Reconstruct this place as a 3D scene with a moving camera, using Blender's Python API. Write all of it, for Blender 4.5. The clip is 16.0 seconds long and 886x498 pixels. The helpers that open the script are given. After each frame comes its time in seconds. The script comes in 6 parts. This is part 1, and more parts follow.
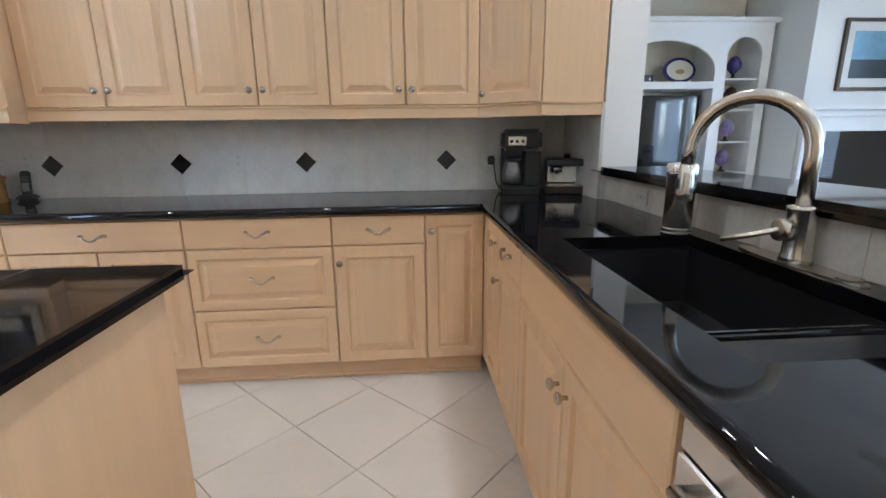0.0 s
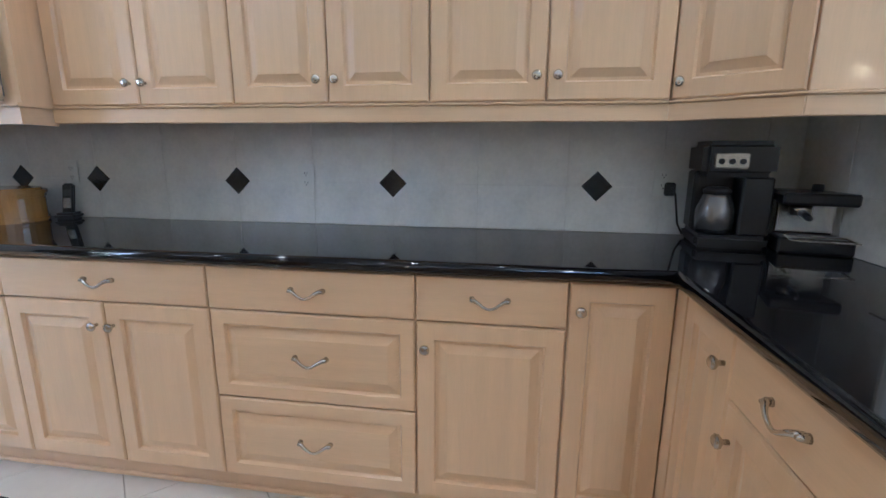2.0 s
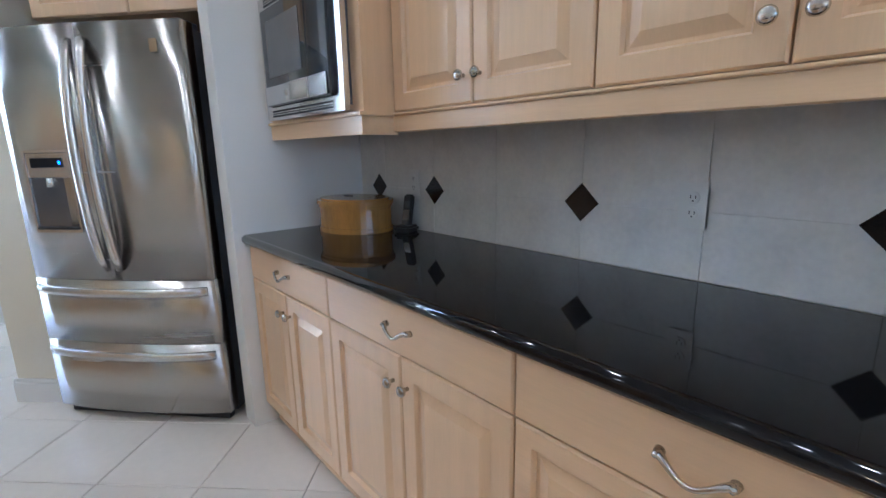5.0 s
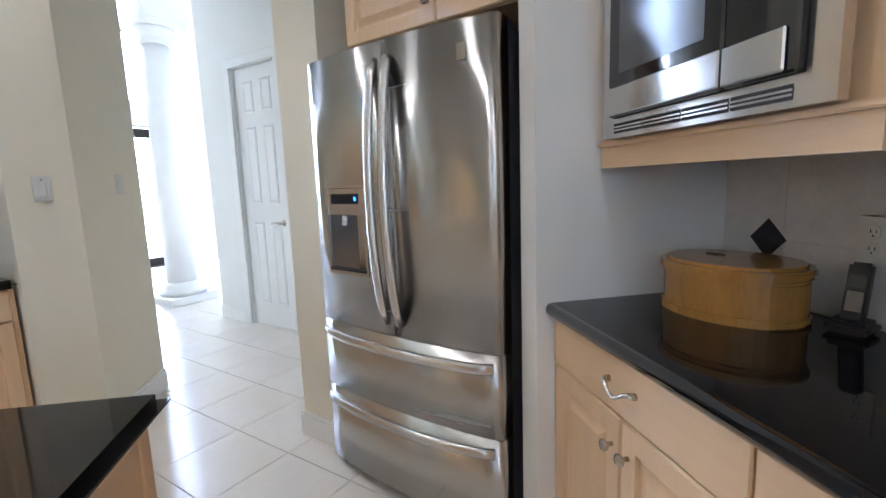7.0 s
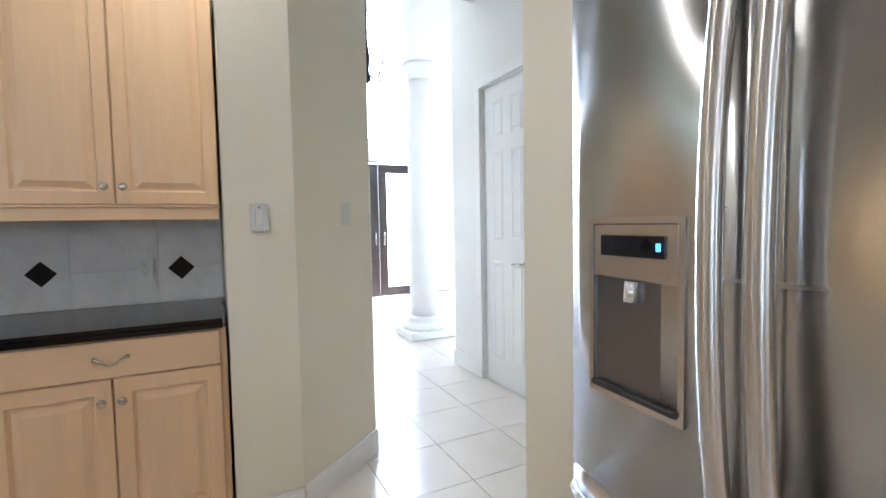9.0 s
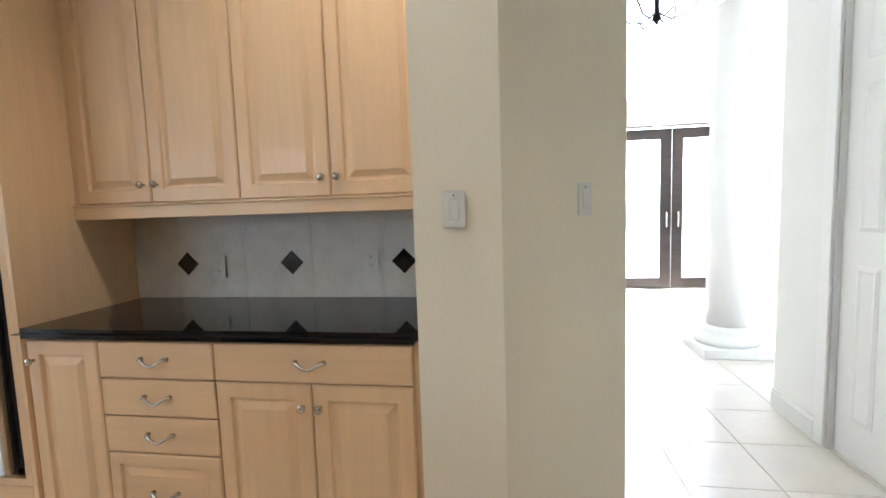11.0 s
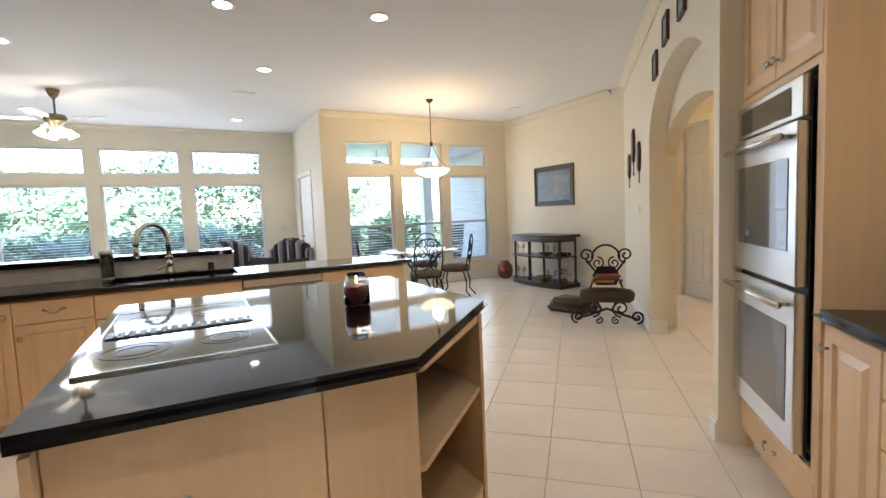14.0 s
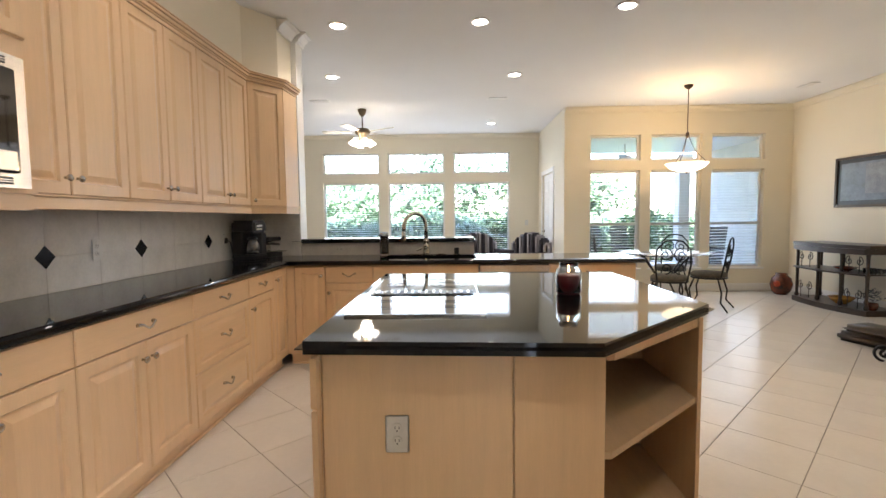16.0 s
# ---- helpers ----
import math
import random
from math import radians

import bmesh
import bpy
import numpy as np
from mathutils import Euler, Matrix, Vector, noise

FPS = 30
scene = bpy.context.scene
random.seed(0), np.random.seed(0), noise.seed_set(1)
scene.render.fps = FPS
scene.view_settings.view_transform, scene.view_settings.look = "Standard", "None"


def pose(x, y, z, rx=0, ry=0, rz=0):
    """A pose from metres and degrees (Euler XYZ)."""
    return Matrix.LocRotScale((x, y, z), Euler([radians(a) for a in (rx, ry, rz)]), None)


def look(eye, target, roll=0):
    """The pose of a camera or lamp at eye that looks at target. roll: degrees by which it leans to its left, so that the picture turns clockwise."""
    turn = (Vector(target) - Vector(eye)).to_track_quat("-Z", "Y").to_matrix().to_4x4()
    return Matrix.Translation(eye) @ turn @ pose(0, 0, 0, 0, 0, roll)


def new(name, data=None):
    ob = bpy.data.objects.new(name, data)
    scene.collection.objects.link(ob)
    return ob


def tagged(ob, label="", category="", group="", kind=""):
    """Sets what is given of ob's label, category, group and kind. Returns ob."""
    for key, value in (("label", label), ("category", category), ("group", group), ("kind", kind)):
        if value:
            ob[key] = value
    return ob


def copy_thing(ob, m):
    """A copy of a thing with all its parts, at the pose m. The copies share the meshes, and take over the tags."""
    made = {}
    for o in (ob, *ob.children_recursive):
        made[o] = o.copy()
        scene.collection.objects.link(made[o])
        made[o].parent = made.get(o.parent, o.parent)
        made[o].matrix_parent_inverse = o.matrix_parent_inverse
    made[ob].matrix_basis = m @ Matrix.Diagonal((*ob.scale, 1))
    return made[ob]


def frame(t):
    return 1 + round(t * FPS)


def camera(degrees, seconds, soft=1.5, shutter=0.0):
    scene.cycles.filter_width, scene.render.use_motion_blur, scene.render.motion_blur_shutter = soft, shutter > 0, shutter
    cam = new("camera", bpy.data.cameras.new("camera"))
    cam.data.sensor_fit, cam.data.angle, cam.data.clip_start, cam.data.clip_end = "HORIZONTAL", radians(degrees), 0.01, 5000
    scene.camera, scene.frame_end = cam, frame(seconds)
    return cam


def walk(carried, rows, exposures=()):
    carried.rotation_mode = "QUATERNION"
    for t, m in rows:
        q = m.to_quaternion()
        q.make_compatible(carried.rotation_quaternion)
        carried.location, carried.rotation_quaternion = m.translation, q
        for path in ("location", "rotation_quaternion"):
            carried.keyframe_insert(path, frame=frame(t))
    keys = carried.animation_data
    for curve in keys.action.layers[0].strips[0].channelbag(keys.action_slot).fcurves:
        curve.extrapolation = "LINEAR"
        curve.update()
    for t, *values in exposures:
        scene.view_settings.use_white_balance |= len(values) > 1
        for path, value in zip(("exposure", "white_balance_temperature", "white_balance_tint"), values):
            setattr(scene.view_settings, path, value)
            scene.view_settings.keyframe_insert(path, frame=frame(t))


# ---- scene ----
cam = camera(88.0, 16.0, soft=1.5)
PATH = [
    (0, (-0.332, -2.149, 1.226), (-0.193, -0.21, 0.752), -0.7),
    (0.5, (-0.403, -1.913, 1.239), (-0.259, 0.025, 0.77), -0.5),
    (1, (-0.412, -1.697, 1.224), (-0.37, 0.255, 0.791), -0.4),
    (1.5, (-0.385, -1.474, 1.229), (-0.529, 0.474, 0.802), -0.2),
    (2, (-0.431, -1.258, 1.227), (-0.723, 0.675, 0.809), 0.3),
    (2.5, (-0.489, -1.055, 1.227), (-0.952, 0.846, 0.811), 1.0),
    (3, (-0.522, -0.877, 1.228), (-1.239, 0.944, 0.81), 0.6),
    (3.5, (-0.559, -0.682, 1.24), (-1.573, 0.978, 0.774), -1.1),
    (6, (-1.197, -0.578, 1.285), (-2.931, 0.347, 0.916), -0.9),
    (6.5, (-1.41, -0.505, 1.301), (-3.281, 0.108, 0.951), -2.2),
    (7, (-1.63, -0.568, 1.289), (-3.57, -0.174, 0.999), -2.0),
    (7.5, (-1.811, -0.665, 1.297), (-3.785, -0.443, 1.065), -0.8),
    (8, (-2.04, -0.69, 1.29), (-4.035, -0.711, 1.133), -0.5),
    (8.5, (-2.31, -0.64, 1.279), (-4.278, -0.974, 1.165), -0.8),
    (11, (-3.252, -0.822, 1.332), (-4.42, -2.436, 1.145), -1.9),
    (11.5, (-3.3, -1.02, 1.312), (-4.157, -2.819, 1.142), -1.7),
    (12, (-3.375, -1.21, 1.312), (-3.763, -3.163, 1.122), -1.9),
    (12.5, (-3.489, -1.279, 1.31), (-3.161, -3.244, 1.139), -1.5),
    (13, (-3.588, -1.37, 1.297), (-2.591, -3.094, 1.122), -2.5),
    (13.5, (-3.63, -1.365, 1.285), (-2.18, -2.734, 1.137), -2.7),
    (14, (-3.69, -1.286, 1.303), (-1.944, -2.25, 1.149), -2.4),
    (14.5, (-3.762, -1.352, 1.306), (-1.843, -1.895, 1.161), -2.8),
    (15, (-3.781, -1.438, 1.277), (-1.798, -1.664, 1.146), -2.2),
    (15.5, (-3.805, -1.413, 1.27), (-1.809, -1.463, 1.148), -1.5),
    (16, (-3.845, -1.382, 1.268), (-1.85, -1.344, 1.133), -0.6),
]
walk(cam, [(t, look(e, g, r)) for t, e, g, r in PATH],
     exposures=[(0, 4.22, 5050, 10), (2, 4.1, 4650, 10), (3.5, 3.95, 4500, 10), (6.5, 3.95, 5050, 12), (9, 4.05, 5250, 12), (11, 4.1, 5650, 11), (12.5, 3.97, 6050, 12), (14, 4.0, 6050, 14), (16, 3.95, 6350, 16)])


# ---- world, lamps, exposure ----
world = bpy.data.worlds.new("world")
scene.world = world
world.use_nodes = True
wnt = world.node_tree
sky = wnt.nodes.new("ShaderNodeTexSky")
sky.sky_type, sky.sun_disc = "NISHITA", False
sky.sun_elevation, sky.sun_rotation = radians(52), radians(245)
wnt.links.new(sky.outputs[0], wnt.nodes["Background"].inputs[0])
wnt.nodes["Background"].inputs[1].default_value = 0.15


def lamp(name, kind, m, power, color=(1, 1, 1), **more):
    data = bpy.data.lights.new(name, kind)
    data.energy, data.color = power, color
    if kind == "AREA":
        data.shape, data.size, data.size_y = "RECTANGLE", more["w"], more["h"]
    elif kind == "SUN":
        data.angle = more["angle"]
    elif kind == "SPOT":
        data.spot_size, data.spot_blend, data.shadow_soft_size = radians(more["cone"]), 0.6, more["r"]
    else:
        data.shadow_soft_size = more["r"]
    ob = new(name, data)
    ob.matrix_world = m
    return ob


R2 = math.sqrt(0.5)


def UN(u, n):
    """A place in the kitchen's diagonal grid: u towards the arch, n into the room."""
    return ((u + n) * R2, (n - u) * R2)


CEIL = 3.05
WARM = (1.0, 0.87, 0.70)
DAY = (0.86, 0.94, 1.0)
FAMILY_DAY, BREAKFAST_DAY = 0.45, 0.32
lamp("sun", "SUN", look((0, 0, 9), (5.5, -2.5, 1)), 5.0, (1, 0.95, 0.88), angle=radians(0.6))
# daylight entering by the window openings
W1 = [(1.39, 0.17), (-0.02, -1.24), (-1.43, -2.64)]
W2 = [(-3.68, -4.51), (-4.68, -5.51), (-5.67, -6.53)]
XF, XB = 6.11, 3.86
for x, spans, zs, power in ((XF, W1, ((0.55, 2.04), (2.22, 2.67)), FAMILY_DAY), (XB, W2, ((0.40, 2.02), (2.18, 2.60)), BREAKFAST_DAY)):
    for a, b in spans:
        for z0, z1 in zs:
            m = pose(x - 0.004, (a + b) / 2, (z0 + z1) / 2, 0, 90, 0)
            lamp("window_daylight", "AREA", m, power * (a - b) * (z1 - z0), DAY, w=z1 - z0, h=a - b)


# ---- materials ----
def mat(name, color, rough=0.5, metal=0.0, var=0.12, scale=6.0, fine=60.0, bump=0.05, coat=0.0, stretch=(1, 1, 1), hue2=None, rvar=0.1):
    m = bpy.data.materials.new(name)
    m.use_nodes = True
    nt = m.node_tree
    b = nt.nodes["Principled BSDF"]
    b.inputs["Roughness"].default_value, b.inputs["Metallic"].default_value = rough, metal
    b.inputs["Coat Weight"].default_value = coat
    b.inputs["Coat Roughness"].default_value = 0.08
    tc = nt.nodes.new("ShaderNodeTexCoord")
    mp = nt.nodes.new("ShaderNodeMapping")
    mp.inputs["Scale"].default_value = stretch
    nt.links.new(tc.outputs["Object"], mp.inputs["Vector"])
    n1 = nt.nodes.new("ShaderNodeTexNoise")
    n1.inputs["Scale"].default_value, n1.inputs["Detail"].default_value = scale, 5
    n2 = nt.nodes.new("ShaderNodeTexNoise")
    n2.inputs["Scale"].default_value, n2.inputs["Detail"].default_value = fine, 3
    for n in (n1, n2):
        nt.links.new(mp.outputs[0], n.inputs["Vector"])
    mixf = nt.nodes.new("ShaderNodeMix")
    mixf.inputs[0].default_value = 0.35
    nt.links.new(n1.outputs[0], mixf.inputs[2])
    nt.links.new(n2.outputs[0], mixf.inputs[3])
    ramp = nt.nodes.new("ShaderNodeValToRGB")
    c2 = hue2 or tuple(c * (1 - 2 * var) for c in color)
    ramp.color_ramp.elements[0].position, ramp.color_ramp.elements[1].position = 0.3, 0.7
    ramp.color_ramp.elements[0].color, ramp.color_ramp.elements[1].color = (*c2, 1), (*color, 1)
    nt.links.new(mixf.outputs[0], ramp.inputs[0])
    nt.links.new(ramp.outputs[0], b.inputs["Base Color"])
    rr = nt.nodes.new("ShaderNodeMapRange")
    rr.inputs["To Min"].default_value, rr.inputs["To Max"].default_value = max(0.02, rough - rvar * rough), min(1, rough + rvar * rough)
    nt.links.new(n1.outputs[0], rr.inputs[0])
    nt.links.new(rr.outputs[0], b.inputs["Roughness"])
    if bump:
        bp = nt.nodes.new("ShaderNodeBump")
        bp.inputs["Strength"].default_value, bp.inputs["Distance"].default_value = bump, 0.01
        nt.links.new(n2.outputs[0], bp.inputs["Height"])
        nt.links.new(bp.outputs[0], b.inputs["Normal"])
    return m


def glow(name, color, strength):
    m = bpy.data.materials.new(name)
    m.use_nodes = True
    b = m.node_tree.nodes["Principled BSDF"]
    b.inputs["Base Color"].default_value = (*color, 1)
    b.inputs["Emission Color"].default_value = (*color, 1)
    b.inputs["Emission Strength"].default_value = strength
    return m


def glass(name, color=(1, 1, 1), rough=0.0):
    m = bpy.data.materials.new(name)
    m.use_nodes = True
    b = m.node_tree.nodes["Principled BSDF"]
    b.inputs["Base Color"].default_value = (*color, 1)
    b.inputs["Transmission Weight"].default_value = 1
    b.inputs["Roughness"].default_value = rough
    b.inputs["IOR"].default_value = 1.45
    return m


MAPLE = mat("pale_maple", (0.79, 0.55, 0.32), 0.36, var=0.055, scale=3.0, fine=26, bump=0.02, coat=0.12, stretch=(9, 9, 0.6))
MAPLE_H = mat("pale_maple_across", (0.79, 0.55, 0.32), 0.36, var=0.055, scale=3.0, fine=26, bump=0.02, coat=0.12, stretch=(0.6, 9, 9))
MAPLE_DARKER = mat("darker_maple", (0.62, 0.44, 0.26), 0.45, var=0.08, scale=3, fine=20, bump=0.02, stretch=(1, 6, 6))
GRANITE = mat("black_granite", (0.008, 0.008, 0.0095), 0.045, var=0.35, scale=40, fine=300, bump=0.0)
GRANITE.node_tree.nodes["Principled BSDF"].inputs["Specular IOR Level"].default_value = 0.38
SPLASH = mat("backsplash_tile", (0.76, 0.735, 0.68), 0.42, var=0.11, scale=9, fine=60, bump=0.05)
BLACKTILE = mat("black_tile", (0.012, 0.012, 0.014), 0.12, var=0.3, scale=30, fine=200, bump=0.02)
TILE = mat("floor_tile", (0.74, 0.69, 0.62), 0.22, var=0.05, scale=2.5, fine=25, bump=0.015)
GROUT = mat("grout", (0.50, 0.45, 0.38), 0.9, var=0.15, scale=20, fine=150, bump=0.1)
PAINT = mat("cream_wall_paint", (0.80, 0.74, 0.60), 0.75, var=0.02, scale=2, fine=160, bump=0.03)
WHITEWALL = mat("white_wall_paint", (0.80, 0.79, 0.75), 0.72, var=0.02, scale=2, fine=160, bump=0.03)
CEILPAINT = mat("ceiling_paint", (0.80, 0.80, 0.79), 0.9, var=0.02, scale=2, fine=220, bump=0.05)
TRIM = mat("white_trim_paint", (0.82, 0.81, 0.78), 0.38, var=0.02, scale=4, fine=80, bump=0.01)
STEEL = mat("brushed_steel", (0.54, 0.52, 0.485), 0.27, 1.0, var=0.015, scale=2, fine=60, bump=0.0, stretch=(1, 1, 14), rvar=0.04)
STEEL_H = mat("brushed_steel_across", (0.66, 0.65, 0.63), 0.25, 1.0, var=0.015, scale=2, fine=90, bump=0.0, stretch=(1, 1, 14))
for _m in (STEEL, STEEL_H):
    _b = _m.node_tree.nodes["Principled BSDF"]
    _b.inputs["Anisotropic"].default_value, _b.inputs["Anisotropic Rotation"].default_value = 1.0, 0.25
    _tan = _m.node_tree.nodes.new("ShaderNodeTangent")
    _tan.direction_type, _tan.axis = "RADIAL", "Z"
    _m.node_tree.links.new(_tan.outputs[0], _b.inputs["Tangent"])
NICKEL = mat("brushed_nickel", (0.62, 0.58, 0.52), 0.22, 1.0, var=0.06, scale=20, fine=120, bump=0.0)
CHROME = mat("chrome", (0.8, 0.8, 0.8), 0.06, 1.0, var=0.03, scale=20, fine=120, bump=0.0)
BLACKGLASS = mat("black_glass", (0.01, 0.01, 0.012), 0.03, var=0.2, scale=5, fine=50, bump=0.0, coat=0.5)
BLACKPLASTIC = mat("black_plastic", (0.018, 0.018, 0.02), 0.35, var=0.2, scale=12, fine=180, bump=0.02)
GREYSIDE = mat("dark_grey_enamel", (0.085, 0.085, 0.095), 0.4, var=0.1, scale=12, fine=250, bump=0.05)
IRON = mat("wrought_iron", (0.025, 0.022, 0.02), 0.5, 0.6, var=0.3, scale=14, fine=120, bump=0.08)
DARKWOOD = mat("dark_stained_wood", (0.045, 0.026, 0.018), 0.3, var=0.3, scale=4, fine=40, bump=0.03, stretch=(1, 5, 5))
PLATE = mat("outlet_plastic", (0.70, 0.69, 0.64), 0.4, var=0.02, scale=20, fine=150, bump=0.0)
SLOT = mat("dark_slot", (0.02, 0.02, 0.02), 0.6)
BLIND = mat("blind_slat", (0.75, 0.75, 0.73), 0.5, var=0.02, scale=5, fine=60, bump=0.0)
PANE = glass("window_glass")
FROST = glass("bevelled_glass", (0.97, 0.99, 1.0), 0.12)
GREYRING = mat("grey_print", (0.12, 0.12, 0.12), 0.3, bump=0)
CLEAR = glass("clear_glass", (0.98, 0.99, 0.99))
REDWAX = mat("red_wax", (0.16, 0.008, 0.012), 0.35, var=0.1, scale=10, fine=60, bump=0.0)
FLAME = glow("flame", (1.0, 0.55, 0.2), 1.5)
GREYGLASS = mat("grey_oven_glass", (0.10, 0.10, 0.10), 0.12, var=0.1, scale=8, fine=300, bump=0.02, coat=0.3)
DARKSTEEL = mat("dark_steel", (0.22, 0.22, 0.23), 0.25, 0.8, var=0.1, scale=5, fine=60, bump=0.0)
BLUELED = glow("blue_light", (0.05, 0.15, 1.0), 0.6)
GREENSOAP = mat("green_soap", (0.02, 0.22, 0.03), 0.15, bump=0)
FABRIC = mat("dark_stripe_fabric", (0.05, 0.045, 0.06), 0.9, var=0.2, scale=20, fine=300, bump=0.2)
FABRIC2 = mat("light_stripe_fabric", (0.38, 0.36, 0.38), 0.9, var=0.1, scale=20, fine=300, bump=0.2)
LEATHER = mat("brown_leather", (0.075, 0.05, 0.028), 0.5, var=0.25, scale=9, fine=90, bump=0.15)
SEATFAB = mat("tapestry_seat", (0.16, 0.13, 0.09), 0.85, var=0.3, scale=22, fine=200, bump=0.2, hue2=(0.05, 0.045, 0.035))
BASKETWOOD = mat("honey_bentwood", (0.50, 0.25, 0.05), 0.22, var=0.2, scale=4, fine=40, bump=0.02, coat=0.4, stretch=(5, 5, 0.8))
POT = mat("glazed_orange_pot", (0.22, 0.05, 0.02), 0.2, var=0.3, scale=7, fine=30, bump=0.02, hue2=(0.03, 0.015, 0.01))
BRONZE = mat("dark_bronze", (0.10, 0.07, 0.05), 0.4, 0.8, var=0.2, scale=10, fine=100, bump=0.03)
ALABASTER = glow("alabaster_glass", (1.0, 0.80, 0.50), 0.25)
BULB = glow("frosted_lamp_glass", (1.0, 0.90, 0.72), 0.7)
LENS = glow("downlight_lens", (1.0, 0.93, 0.80), 1.5)
PATINA = mat("faded_print", (0.22, 0.28, 0.36), 0.35, var=0.4, scale=5, fine=30, bump=0.0, hue2=(0.09, 0.10, 0.12))
SKYPRINT = mat("blue_print_sky", (0.18, 0.34, 0.46), 0.3, var=0.2, scale=4, fine=30, bump=0)
DARKPRINT = mat("dark_print_land", (0.03, 0.04, 0.05), 0.3, var=0.3, scale=9, fine=60, bump=0)
MATBOARD = mat("picture_mount", (0.72, 0.70, 0.65), 0.8, var=0.03, bump=0)
GOLDFRAME = mat("bronze_picture_frame", (0.09, 0.055, 0.03), 0.4, 0.3, var=0.3, scale=12, fine=80, bump=0.05)
FOLIAGE = mat("leaf_green", (0.09, 0.16, 0.09), 0.55, var=0.25, scale=1.5, fine=12, bump=0, hue2=(0.04, 0.085, 0.05))
FOLIAGE2 = mat("leaf_yellow_green", (0.14, 0.24, 0.13), 0.55, var=0.25, scale=1.5, fine=12, bump=0, hue2=(0.06, 0.12, 0.07))
BARK = mat("bark", (0.12, 0.09, 0.07), 0.9, var=0.3, scale=8, fine=60, bump=0.3)
GRASS = mat("lawn", (0.10, 0.15, 0.05), 0.9, var=0.3, scale=0.7, fine=30, bump=0.2)
PAVING = mat("porch_paving", (0.58, 0.55, 0.50), 0.8, var=0.15, scale=3, fine=50, bump=0.05)
STUCCO = mat("porch_stucco", (0.76, 0.73, 0.67), 0.9, var=0.08, scale=5, fine=120, bump=0.15)
BRASSY = mat("brass", (0.45, 0.30, 0.12), 0.3, 1.0, var=0.1, scale=15, fine=80, bump=0)
WICKER = mat("grey_wicker", (0.11, 0.11, 0.12), 0.8, var=0.3, scale=40, fine=200, bump=0.2)
PLATEBLUE = mat("blue_rim_glaze", (0.05, 0.03, 0.16), 0.2, bump=0)
CHINA = mat("cream_china", (0.70, 0.64, 0.50), 0.2, var=0.05, bump=0)
BOOKS = [mat("book_cover_%d" % i, c, 0.6, bump=0.02) for i, c in enumerate(((0.45, 0.20, 0.03), (0.05, 0.08, 0.05), (0.30, 0.04, 0.03), (0.35, 0.30, 0.2)))]
FIGURE = mat("glazed_figurine", (0.35, 0.30, 0.45), 0.3, var=0.4, scale=25, fine=60, bump=0, hue2=(0.12, 0.06, 0.25))
REDGLAZE = mat("red_glaze", (0.55, 0.08, 0.03), 0.25, bump=0)
MATGREY = mat("grey_print", (0.32, 0.36, 0.42), 0.5, var=0.3, scale=8, fine=50, bump=0)
TABLEGLASS = glass("table_glass", (0.92, 0.97, 0.96))
SPLASHGROUT = mat("pale_grout", (0.74, 0.715, 0.66), 0.9, bump=0.05, scale=20, fine=150)
KITCHEN_SPOT = 2.3
lamp("daylight_entrance", "AREA", look((*UN(-3.97, -9.9), 3.2), (*UN(-3.0, -5.0), 0.4)), 9, (1.0, 0.96, 0.88), w=2.0, h=3.2)
lamp("daylight_dining", "AREA", look((*UN(-7.0, -9.9), 1.6), (*UN(-6.0, -6.0), 1.0)), 5, DAY, w=1.6, h=1.8)


# ---- mesh helpers ----
def thing(name, m=None, **tags):
    ob = new(name)
    ob.empty_display_size = 0.05
    if m is not None:
        ob.matrix_world = m
    return tagged(ob, **tags)


def mesh_of(name, bm, material, smooth=False):
    me = bpy.data.meshes.new(name)
    bmesh.ops.recalc_face_normals(bm, faces=bm.faces)
    bm.to_mesh(me)
    bm.free()
    for mt in (material if isinstance(material, (list, tuple)) else [material]):
        me.materials.append(mt)
    if smooth:
        for p in me.polygons:
            p.use_smooth = True
    return me


def part(name, bm, material, parent, label="", smooth=False, m=None):
    ob = new(name, mesh_of(name, bm, material, smooth))
    ob.parent = parent
    if m is not None:
        ob.matrix_basis = m
    return tagged(ob, label=label)


def solo(name, bm, material, m=None, smooth=False, **tags):
    ob = new(name, mesh_of(name, bm, material, smooth))
    if m is not None:
        ob.matrix_world = m
    return tagged(ob, **tags)


def box(x0, x1, y0, y1, z0, z1, bevel=0.0, bm=None, seg=1):
    bm = bm or bmesh.new()
    vs = [bm.verts.new((x, y, z)) for x in (x0, x1) for y in (y0, y1) for z in (z0, z1)]
    fs = [bm.faces.new([vs[i] for i in f]) for f in ((0, 1, 3, 2), (4, 6, 7, 5), (0, 4, 5, 1), (2, 3, 7, 6), (0, 2, 6, 4), (1, 5, 7, 3))]
    if bevel:
        edges = {e for f in fs for e in f.edges}
        bmesh.ops.bevel(bm, geom=list(edges), offset=bevel, segments=seg, affect="EDGES", clamp_overlap=True)
    return bm


